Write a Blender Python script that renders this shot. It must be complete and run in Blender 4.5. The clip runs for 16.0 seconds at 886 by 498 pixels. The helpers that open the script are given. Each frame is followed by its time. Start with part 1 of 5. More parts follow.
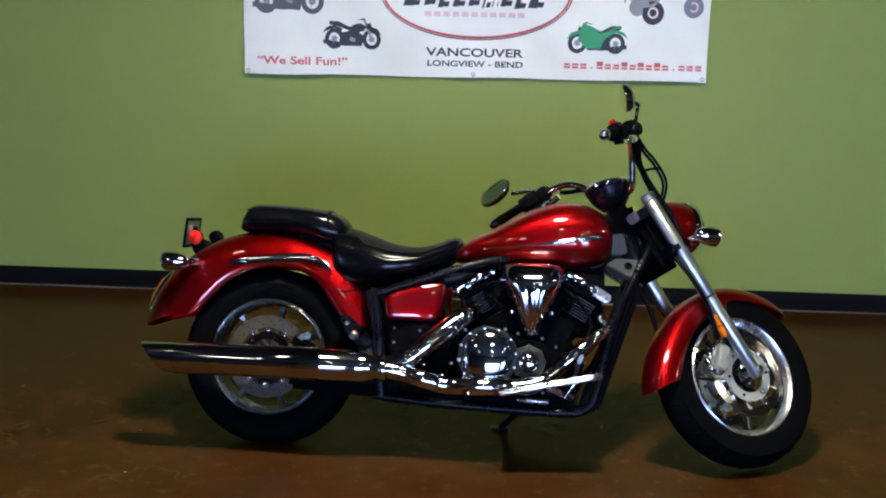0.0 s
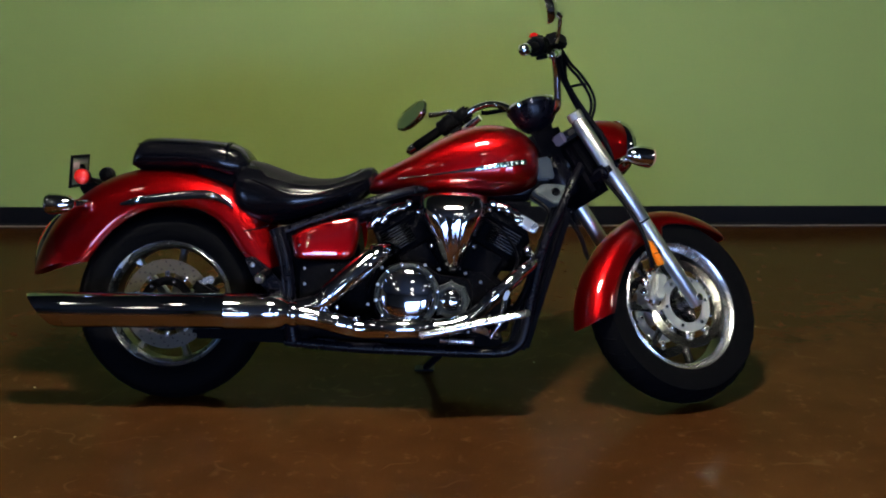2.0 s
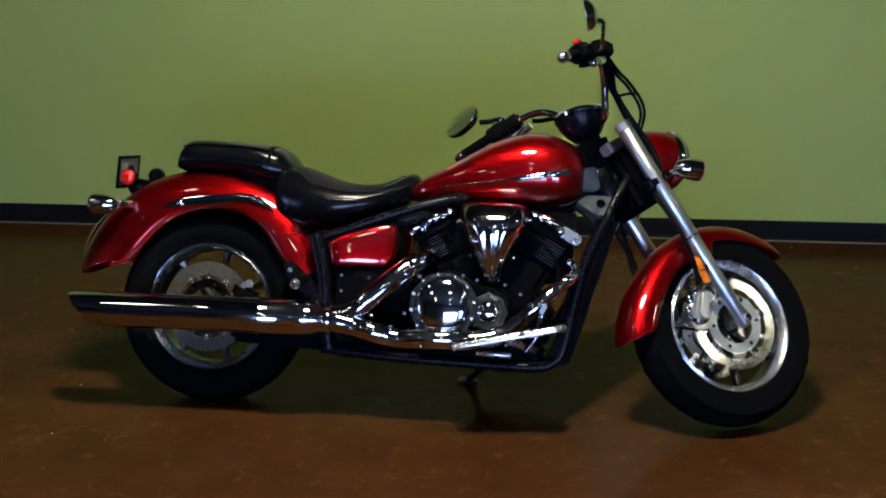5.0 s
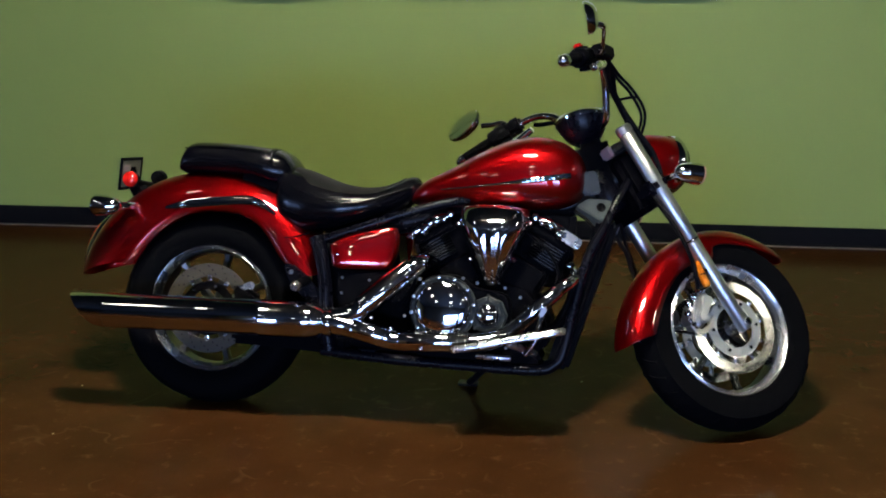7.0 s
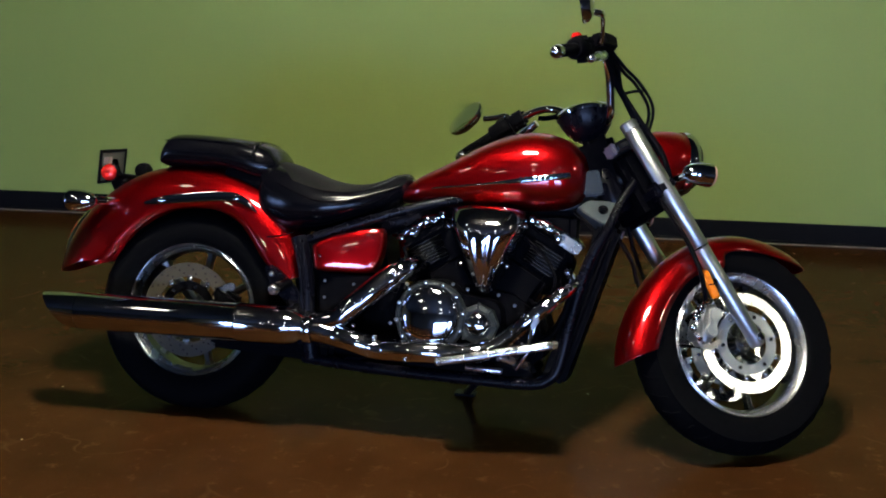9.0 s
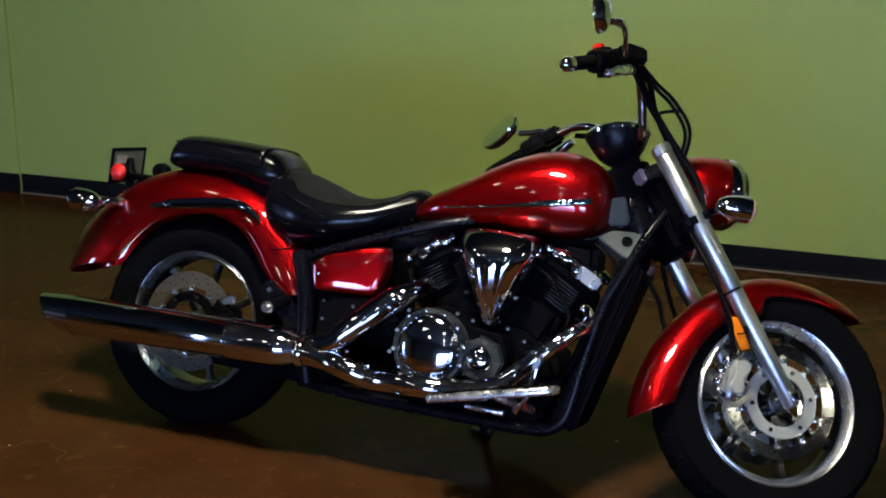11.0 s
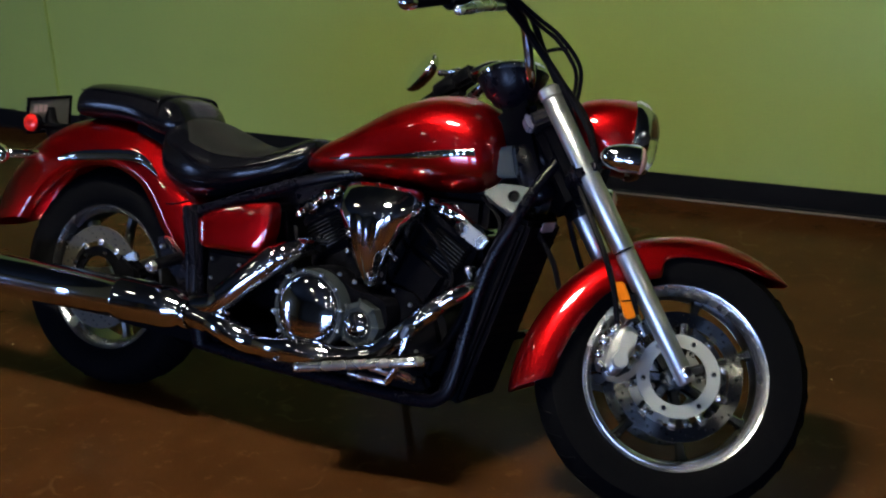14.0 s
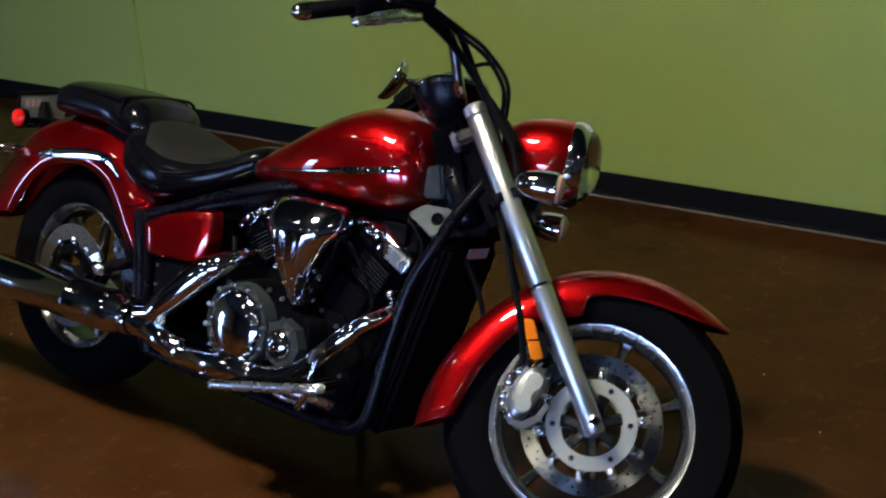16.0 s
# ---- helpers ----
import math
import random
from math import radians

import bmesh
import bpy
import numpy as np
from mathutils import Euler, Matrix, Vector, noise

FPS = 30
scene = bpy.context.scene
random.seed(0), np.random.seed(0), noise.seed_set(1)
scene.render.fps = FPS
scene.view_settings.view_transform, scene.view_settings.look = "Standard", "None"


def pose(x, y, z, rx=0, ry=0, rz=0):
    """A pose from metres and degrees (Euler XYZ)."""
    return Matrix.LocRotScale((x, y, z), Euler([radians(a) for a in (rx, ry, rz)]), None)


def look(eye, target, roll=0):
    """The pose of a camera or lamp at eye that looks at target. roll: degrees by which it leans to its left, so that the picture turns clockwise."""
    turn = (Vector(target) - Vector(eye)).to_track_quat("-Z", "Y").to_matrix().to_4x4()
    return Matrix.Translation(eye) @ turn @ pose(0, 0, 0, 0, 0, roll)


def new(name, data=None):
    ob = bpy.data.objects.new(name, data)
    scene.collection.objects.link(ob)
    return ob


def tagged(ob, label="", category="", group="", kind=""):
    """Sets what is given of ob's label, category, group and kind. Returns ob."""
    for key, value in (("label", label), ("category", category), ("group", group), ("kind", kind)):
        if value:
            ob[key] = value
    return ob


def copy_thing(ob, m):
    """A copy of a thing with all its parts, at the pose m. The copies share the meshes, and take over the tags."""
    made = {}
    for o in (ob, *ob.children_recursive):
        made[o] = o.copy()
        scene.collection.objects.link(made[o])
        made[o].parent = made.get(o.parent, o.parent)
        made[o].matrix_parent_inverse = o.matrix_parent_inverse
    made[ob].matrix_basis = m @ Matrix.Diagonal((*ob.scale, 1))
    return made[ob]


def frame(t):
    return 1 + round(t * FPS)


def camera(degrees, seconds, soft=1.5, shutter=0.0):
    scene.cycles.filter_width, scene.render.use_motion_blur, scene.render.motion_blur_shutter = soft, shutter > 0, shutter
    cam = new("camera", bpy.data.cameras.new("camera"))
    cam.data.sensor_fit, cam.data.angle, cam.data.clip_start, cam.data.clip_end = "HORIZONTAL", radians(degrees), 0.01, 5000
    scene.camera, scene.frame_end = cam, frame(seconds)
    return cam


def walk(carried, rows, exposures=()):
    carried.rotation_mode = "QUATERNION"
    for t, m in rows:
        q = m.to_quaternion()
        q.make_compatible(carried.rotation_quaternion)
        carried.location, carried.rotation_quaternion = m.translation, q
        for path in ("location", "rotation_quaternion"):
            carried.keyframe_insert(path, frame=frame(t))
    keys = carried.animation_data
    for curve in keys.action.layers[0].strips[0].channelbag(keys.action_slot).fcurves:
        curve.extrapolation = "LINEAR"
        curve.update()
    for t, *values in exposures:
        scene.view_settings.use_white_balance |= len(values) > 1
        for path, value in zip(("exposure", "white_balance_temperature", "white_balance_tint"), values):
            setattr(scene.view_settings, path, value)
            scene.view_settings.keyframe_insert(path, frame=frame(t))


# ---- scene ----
import collections

cam = camera(38.6, 16.0, 1.9, 0.4)
PATH = [
    (0, (0.288, 0.067, 1.708), (0.181, 2.018, 1.281), 1.2),
    (0.5, (0.32, 0.168, 1.698), (0.234, 2.112, 1.238), 0.7),
    (1, (0.311, 0.307, 1.696), (0.301, 2.246, 1.21), 0.7),
    (1.5, (0.303, 0.384, 1.684), (0.321, 2.317, 1.173), 0.5),
    (2, (0.367, 0.439, 1.69), (0.352, 2.358, 1.128), -0.2),
    (2.5, (0.466, 0.498, 1.708), (0.344, 2.414, 1.148), -0.0),
    (3, (0.531, 0.531, 1.703), (0.391, 2.449, 1.155), 0.3),
    (3.5, (0.564, 0.559, 1.678), (0.397, 2.467, 1.102), 0.1),
    (4, (0.593, 0.564, 1.701), (0.398, 2.467, 1.118), -0.1),
    (4.5, (0.63, 0.548, 1.688), (0.42, 2.456, 1.125), -0.3),
    (7, (0.666, 0.531, 1.674), (0.44, 2.442, 1.129), -0.1),
    (7.5, (0.693, 0.565, 1.709), (0.501, 2.473, 1.143), -0.1),
    (8, (0.74, 0.654, 1.697), (0.494, 2.555, 1.126), -0.7),
    (8.5, (0.833, 0.782, 1.693), (0.524, 2.66, 1.08), 0.1),
    (9, (0.893, 0.853, 1.671), (0.547, 2.736, 1.093), -0.3),
    (11.5, (1.351, 1.4, 1.647), (0.677, 3.188, 1.056), -0.0),
    (12, (1.447, 1.498, 1.653), (0.714, 3.261, 1.057), -1.4),
    (12.5, (1.601, 1.581, 1.663), (0.812, 3.325, 1.085), -1.4),
    (13, (1.74, 1.653, 1.676), (0.881, 3.359, 1.083), -0.9),
    (13.5, (1.819, 1.713, 1.637), (0.949, 3.409, 1.031), -1.6),
    (14, (1.897, 1.875, 1.636), (1.016, 3.531, 0.941), -2.7),
    (14.5, (1.965, 1.998, 1.634), (1.055, 3.617, 0.891), -2.9),
    (15, (2.074, 2.121, 1.628), (1.103, 3.688, 0.853), -3.7),
    (15.5, (2.22, 2.246, 1.643), (1.132, 3.746, 0.891), -3.1),
    (16, (2.337, 2.373, 1.627), (1.197, 3.859, 0.926), -3.1),
]
walk(cam, [(t, look(eye, target, roll)) for t, eye, target, roll in PATH], [(0.0, 0.12), (1.5, 0.05), (3.5, 0.0), (16.0, 0.0)])

# ---- light ----
world = bpy.data.worlds.new("world")
scene.world = world
world.use_nodes = True
wn = world.node_tree.nodes
sky = wn.new("ShaderNodeTexSky")
sky.sky_type, sky.sun_disc, sky.sun_elevation, sky.sun_rotation = "NISHITA", False, radians(35), radians(200)
world.node_tree.links.new(sky.outputs[0], wn["Background"].inputs[0])
wn["Background"].inputs[1].default_value = 0.08
TROFFER = 21.0
NEAR = 268.0
MIDDLE = 80.0
WINDOW = 98.0


# ---- materials ----
def material(name, color, rough=0.5, metal=0.0, coat=0.0, bump=0.0, scale=40.0, vary=0.12, grime=0.0, spread=0.03, **more):
    """A principled surface whose colour and gloss vary at two scales, with fine relief."""
    m = bpy.data.materials.new(name)
    m.use_nodes = True
    n, link = m.node_tree.nodes, m.node_tree.links.new
    p = n["Principled BSDF"]
    p.inputs["Metallic"].default_value = metal
    p.inputs["Coat Weight"].default_value = coat
    p.inputs["Coat Roughness"].default_value = 0.03
    for key, value in more.items():
        p.inputs[key.replace("_", " ")].default_value = value
    co = n.new("ShaderNodeTexCoord")
    big, fine = n.new("ShaderNodeTexNoise"), n.new("ShaderNodeTexNoise")
    for node, sc, det in ((big, scale * 0.12, 4), (fine, scale, 6)):
        node.inputs["Scale"].default_value, node.inputs["Detail"].default_value = sc, det
        link(co.outputs["Object"], node.inputs["Vector"])
    mix = n.new("ShaderNodeMix")
    mix.data_type = "RGBA"
    mix.inputs[6].default_value = (*[c * (1 - vary) for c in color], 1)
    mix.inputs[7].default_value = (*[min(1, c * (1 + vary) + grime * 0.02) for c in color], 1)
    add = n.new("ShaderNodeMath")
    add.operation = "MULTIPLY_ADD"
    link(fine.outputs[0], add.inputs[0])
    add.inputs[1].default_value = 0.5
    half = n.new("ShaderNodeMath")
    half.operation = "MULTIPLY"
    link(big.outputs[0], half.inputs[0])
    half.inputs[1].default_value = 0.5
    link(half.outputs[0], add.inputs[2])
    link(add.outputs[0], mix.inputs[0])
    link(mix.outputs[2], p.inputs["Base Color"])
    span = n.new("ShaderNodeMapRange")
    span.inputs[3].default_value, span.inputs[4].default_value = max(0.0, rough - spread), rough + spread
    span.inputs[1].default_value, span.inputs[2].default_value = 0.3, 0.7
    link(add.outputs[0], span.inputs[0])
    link(span.outputs[0], p.inputs["Roughness"])
    if bump:
        b = n.new("ShaderNodeBump")
        b.inputs["Strength"].default_value, b.inputs["Distance"].default_value = min(1.0, bump), 0.002
        link(fine.outputs[0], b.inputs["Height"])
        link(b.outputs[0], p.inputs["Normal"])
    return m


def brushed(name, color, rough, aniso):
    """Metal ground in circles about the y axis of its object."""
    m = material(name, color, rough, 1.0, 0.0, 0.0, 90, 0.10, spread=0.02, Anisotropic=aniso, Anisotropic_Rotation=0.25)
    t = m.node_tree.nodes.new("ShaderNodeTangent")
    t.direction_type, t.axis = "RADIAL", "Y"
    m.node_tree.links.new(t.outputs[0], m.node_tree.nodes["Principled BSDF"].inputs["Tangent"])
    return m


def glow(name, color, strength):
    m = bpy.data.materials.new(name)
    m.use_nodes = True
    p = m.node_tree.nodes["Principled BSDF"]
    p.inputs["Base Color"].default_value = (*color, 1)
    p.inputs["Emission Color"].default_value = (*color, 1)
    p.inputs["Emission Strength"].default_value = strength
    return m


PAINT = material("candy_red_paint", (0.30, 0.0020, 0.0030), 0.33, 0.92, 0.9, 0.0, 900, 0.04, spread=0.005, Specular_Tint=(1.0, 0.06, 0.06, 1.0), Coat_IOR=1.75)
CHROME = material("chrome", (0.62, 0.63, 0.65), 0.075, 1.0, 0.0, 0.0, 12, 0.04, spread=0.01)
SATIN = material("satin_aluminium", (0.80, 0.80, 0.80), 0.27, 1.0, 0.0, 0.0, 25, 0.05, spread=0.02)
CAST = material("cast_alloy", (0.38, 0.38, 0.38), 0.34, 1.0, 0.0, 0.04, 320, 0.08)
STEEL = brushed("brake_steel", (0.40, 0.40, 0.39), 0.17, 1.0)
CARRIER = material("pale_carrier_alloy", (0.40, 0.42, 0.41), 0.42, 0.6, 0.0, 0.0, 120, 0.06)
CALIPER = material("caliper_alloy", (0.34, 0.345, 0.35), 0.36, 1.0, 0.0, 0.1, 200, 0.15)
# Rear spokes and hub: the wheel's shade is put into this colour.
SHADED_SPOKE = material("shaded_spoke_alloy", (0.20, 0.20, 0.19), 0.32, 1.0, 0.0, 0.03, 200, 0.1)
# Darker than the satin alloy of the front rim.
REAR_RIM = material("rear_rim_alloy", (0.27, 0.29, 0.30), 0.27, 1.0, 0.0, 0.0, 25, 0.05)
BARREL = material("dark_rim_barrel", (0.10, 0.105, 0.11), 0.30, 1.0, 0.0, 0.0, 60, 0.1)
# Satin spokes of the front wheel, their dark reflections put into the base colour.
SPOKE = material("darkened_spoke_alloy", (0.15, 0.155, 0.16), 0.25, 1.0, 0.0, 0.03, 200, 0.08)
FORK = material("brushed_fork_alloy", (0.60, 0.61, 0.61), 0.36, 1.0, 0.0, 0.0, 60, 0.04, spread=0.02)
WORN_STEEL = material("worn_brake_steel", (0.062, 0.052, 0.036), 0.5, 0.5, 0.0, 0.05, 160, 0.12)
RUBBER = material("tyre_rubber", (0.003, 0.003, 0.0035), 0.62, 0.0, 0.0, 0.25, 120, 0.35, Specular_IOR_Level=0.01)
BLACK = material("black_gloss_paint", (0.0025, 0.0025, 0.005), 0.28, 0.0, 0.0, 0.0, 60, 0.2, Specular_IOR_Level=0.14)
ENGINE = material("black_engine_paint", (0.0025, 0.0025, 0.0035), 0.55, 0.0, 0.0, 0.3, 500, 0.2, Specular_IOR_Level=0.012)
ENGINE_GREY = material("grey_engine_cover", (0.020, 0.024, 0.026), 0.42, 0.0, 0.0, 0.3, 400, 0.2, Specular_IOR_Level=0.15)
FIN_EDGE = material("machined_fin_edge", (0.07, 0.07, 0.075), 0.45, 1.0, 0.0, 0.0, 200, 0.1)
PLASTIC = material("black_plastic", (0.0025, 0.0025, 0.0035), 0.45, 0.0, 0.0, 0.2, 400, 0.2, Specular_IOR_Level=0.02)
GREY = material("grey_cover_plastic", (0.060, 0.070, 0.073), 0.45, 0.0, 0.0, 0.1, 350, 0.10, Specular_IOR_Level=0.25)
CLAMP = material("clamp_alloy", (0.035, 0.033, 0.036), 0.40, 0.7, 0.0, 0.1, 300, 0.1)
DARKGREY = material("dark_grey_plastic", (0.022, 0.028, 0.033), 0.5, 0.0, 0.0, 0.25, 350, 0.12)
VINYL = material("black_seat_vinyl", (0.0025, 0.0025, 0.004), 0.19, 0.0, 0.0, 0.03, 420, 0.25, Specular_IOR_Level=0.22)
MATTE_VINYL = material("matte_seat_vinyl", (0.0075, 0.0070, 0.0070), 0.60, 0.0, 0.0, 0.12, 500, 0.2, Specular_IOR_Level=0.14)
CABLE = material("black_cable", (0.003, 0.003, 0.004), 0.5, 0.0, 0.0, 0.1, 200, 0.2, Specular_IOR_Level=0.03)
AMBER = material("amber_lens", (0.60, 0.15, 0.008), 0.15, 0.0, 0.6, 0.0, 300, 0.15)
REDLENS = material("red_lens", (0.60, 0.010, 0.008), 0.12, 0.0, 0.6, 0.0, 300, 0.15)
CLEAR = material("clear_lens", (0.9, 0.9, 0.9), 0.03, 0.0, 0.0, 0.0, 60, 0.02, Transmission_Weight=1.0, IOR=1.45)
MIRROR = material("mirror_glass", (0.85, 0.86, 0.86), 0.015, 1.0, 0.0, 0.0, 20, 0.02, spread=0.005)
SIGNAL_LENS = material("pale_amber_lens", (0.55, 0.30, 0.22), 0.18, 0.0, 0.5, 0.0, 300, 0.1)
PALE = material("pale_sticker_and_lit_face", (0.32, 0.25, 0.26), 0.5, 0.0, 0.0, 0.0, 200, 0.1)
PLATE = material("plate_metal", (0.16, 0.17, 0.165), 0.4, 0.6, 0.0, 0.1, 200, 0.2)
WALL = material("olive_green_wall_paint", (0.249, 0.318, 0.073), 0.62, 0.0, 0.0, 0.25, 90, 0.05)
RUBBER_BASE = material("black_cove_base", (0.004, 0.004, 0.005), 0.6, 0.0, 0.0, 0.1, 60, 0.3, Specular_IOR_Level=0.05)
CEILING = material("black_painted_deck", (0.009, 0.009, 0.009), 0.9, 0.0, 0.0, 0.4, 120, 0.2)
SIDE = material("side_wall_paint", (0.030, 0.028, 0.025), 0.7, 0.0, 0.0, 0.25, 90, 0.06)
TAN = material("tan_wall_paint", (0.20, 0.155, 0.055), 0.7, 0.0, 0.0, 0.25, 90, 0.06)
CAULK = material("pale_floor_joint", (0.15, 0.12, 0.09), 0.7, 0.0, 0.0, 0.3, 120, 0.3)
BANNER = material("white_banner_vinyl", (0.87, 0.87, 0.83), 0.45, 0.0, 0.0, 0.1, 60, 0.03)
INK_RED = material("red_print", (0.66, 0.12, 0.12), 0.5)
INK_BLACK = material("black_print", (0.03, 0.03, 0.035), 0.5)
INK_GREY = material("grey_print", (0.28, 0.28, 0.30), 0.5)
INK_PINK = material("faded_red_print", (0.78, 0.58, 0.60), 0.5)
INK_GREEN = material("green_print", (0.03, 0.33, 0.14), 0.5)
INK_BLUE = material("slate_print", (0.22, 0.23, 0.30), 0.5)
INK_SLATE = material("dark_slate_print", (0.10, 0.10, 0.12), 0.5)
BRASS = material("grommet_brass", (0.45, 0.42, 0.36), 0.35, 1.0)
WHITE_FRAME = material("white_enamel", (0.75, 0.75, 0.75), 0.4)
LAMP = glow("fluorescent_diffuser", (1.0, 0.94, 0.76), TROFFER)
LAMP_MID = glow("strong_fluorescent_diffuser", (1.0, 0.95, 0.75), MIDDLE)
LAMP_NEAR = glow("bright_fluorescent_diffuser", (1.0, 0.955, 0.78), NEAR)


def floor_material():
    """Brown acid-stained concrete under a glossy, scuffed sealer."""
    m = bpy.data.materials.new("stained_concrete")
    m.use_nodes = True
    n, link = m.node_tree.nodes, m.node_tree.links.new
    p = n["Principled BSDF"]
    co = n.new("ShaderNodeTexCoord")
    noises = []
    for sc, det, dist in ((0.9, 4, 0.4), (4.0, 3, 0.2), (45.0, 6, 0.0)):
        t = n.new("ShaderNodeTexNoise")
        t.inputs["Scale"].default_value, t.inputs["Detail"].default_value, t.inputs["Distortion"].default_value = sc, det, dist
        link(co.outputs["Object"], t.inputs["Vector"])
        noises.append(t)
    ramp = n.new("ShaderNodeValToRGB")
    ramp.color_ramp.elements[0].position, ramp.color_ramp.elements[0].color = 0.30, (0.026, 0.0100, 0.0029, 1)
    ramp.color_ramp.elements[1].position, ramp.color_ramp.elements[1].color = 0.72, (0.060, 0.0240, 0.0076, 1)
    mid = ramp.color_ramp.elements.new(0.5)
    mid.color = (0.039, 0.0152, 0.0046, 1)
    a = n.new("ShaderNodeMath")
    a.operation = "MULTIPLY_ADD"
    a.inputs[1].default_value = 0.40
    link(noises[1].outputs[0], a.inputs[0])
    b = n.new("ShaderNodeMath")
    b.operation = "MULTIPLY"
    b.inputs[1].default_value = 0.60
    link(noises[0].outputs[0], b.inputs[0])
    link(b.outputs[0], a.inputs[2])
    link(a.outputs[0], ramp.inputs[0])
    scuff = n.new("ShaderNodeTexNoise")
    scuff.inputs["Scale"].default_value, scuff.inputs["Detail"].default_value, scuff.inputs["Roughness"].default_value = 16.0, 10, 0.72
    link(co.outputs["Object"], scuff.inputs["Vector"])
    keep = n.new("ShaderNodeMapRange")
    keep.inputs[1].default_value, keep.inputs[2].default_value, keep.inputs[3].default_value, keep.inputs[4].default_value = 0.57, 0.85, 0.0, 0.45
    link(scuff.outputs[0], keep.inputs[0])
    pale = n.new("ShaderNodeMix")
    pale.data_type = "RGBA"
    pale.inputs[7].default_value = (0.17, 0.095, 0.045, 1)
    link(keep.outputs[0], pale.inputs[0])
    link(ramp.outputs[0], pale.inputs[6])
    dust = n.new("ShaderNodeTexVoronoi")
    dust.inputs["Scale"].default_value, dust.inputs["Randomness"].default_value = 5.0, 1.0
    link(co.outputs["Object"], dust.inputs["Vector"])
    dot = n.new("ShaderNodeMapRange")
    dot.inputs[1].default_value, dot.inputs[2].default_value, dot.inputs[3].default_value, dot.inputs[4].default_value = 0.012, 0.026, 0.7, 0.0
    link(dust.outputs["Distance"], dot.inputs[0])
    vein, gate = n.new("ShaderNodeTexNoise"), n.new("ShaderNodeTexNoise")
    vein.inputs["Scale"].default_value, vein.inputs["Detail"].default_value = 2.3, 3
    gate.inputs["Scale"].default_value, gate.inputs["Detail"].default_value = 5.5, 2
    off, size, thin, patchy, both = (n.new(k) for k in ("ShaderNodeMath", "ShaderNodeMath", "ShaderNodeMapRange", "ShaderNodeMapRange", "ShaderNodeMath"))
    off.operation, size.operation, both.operation = "SUBTRACT", "ABSOLUTE", "MULTIPLY"
    off.inputs[1].default_value = 0.5
    thin.inputs[1].default_value, thin.inputs[2].default_value, thin.inputs[3].default_value, thin.inputs[4].default_value = 0.001, 0.010, 0.10, 0.0
    patchy.inputs[1].default_value, patchy.inputs[2].default_value = 0.52, 0.62
    for node in (vein, gate):
        link(co.outputs["Object"], node.inputs["Vector"])
    link(vein.outputs[0], off.inputs[0])
    link(off.outputs[0], size.inputs[0])
    link(size.outputs[0], thin.inputs[0])
    link(gate.outputs[0], patchy.inputs[0])
    link(thin.outputs[0], both.inputs[0])
    link(patchy.outputs[0], both.inputs[1])
    lines = n.new("ShaderNodeMix")
    lines.data_type = "RGBA"
    lines.inputs[7].default_value = (0.21, 0.13, 0.07, 1)
    link(both.outputs[0], lines.inputs[0])
    link(pale.outputs[2], lines.inputs[6])
    speck = n.new("ShaderNodeMix")
    speck.data_type = "RGBA"
    speck.inputs[7].default_value = (0.42, 0.36, 0.28, 1)
    link(dot.outputs[0], speck.inputs[0])
    link(lines.outputs[2], speck.inputs[6])
    link(speck.outputs[2], p.inputs["Base Color"])
    span = n.new("ShaderNodeMapRange")
    span.inputs[1].default_value, span.inputs[2].default_value = 0.3, 0.7
    span.inputs[3].default_value, span.inputs[4].default_value = 0.16, 0.26
    p.inputs["Specular IOR Level"].default_value = 0.032
    link(noises[1].outputs[0], span.inputs[0])
    link(span.outputs[0], p.inputs["Roughness"])
    bp = n.new("ShaderNodeBump")
    bp.inputs["Strength"].default_value, bp.inputs["Distance"].default_value = 0.15, 0.002
    link(noises[2].outputs[0], bp.inputs["Height"])
    link(bp.outputs[0], p.inputs["Normal"])
    return m


FLOOR = floor_material()


# ---- shapes ----
def curve_through(points, k=6):
    """Points of a smooth curve through the given ones."""
    p = [np.array(q, float) for q in points]
    if len(p) == 2:
        return [p[0] + (p[1] - p[0]) * i / k for i in range(k + 1)]
    out = []
    for i in range(len(p) - 1):
        a, b, c, d = p[max(i - 1, 0)], p[i], p[i + 1], p[min(i + 2, len(p) - 1)]
        for j in range(k):
            t = j / k
            out.append(0.5 * (2 * b + (c - a) * t + (2 * a - 5 * b + 4 * c - d) * t * t + (3 * b - a - 3 * c + d) * t ** 3))
    out.append(p[-1])
    return out


def skin(rings, cap=True):
    """Faces between rings of equal length; ends capped."""
    n = len(rings[0])
    verts = [tuple(v) for r in rings for v in r]
    faces = [(i * n + j, i * n + (j + 1) % n, (i + 1) * n + (j + 1) % n, (i + 1) * n + j) for i in range(len(rings) - 1) for j in range(n)]
    if cap:
        faces += [tuple(reversed(range(n))), tuple(range((len(rings) - 1) * n, len(rings) * n))]
    return verts, faces


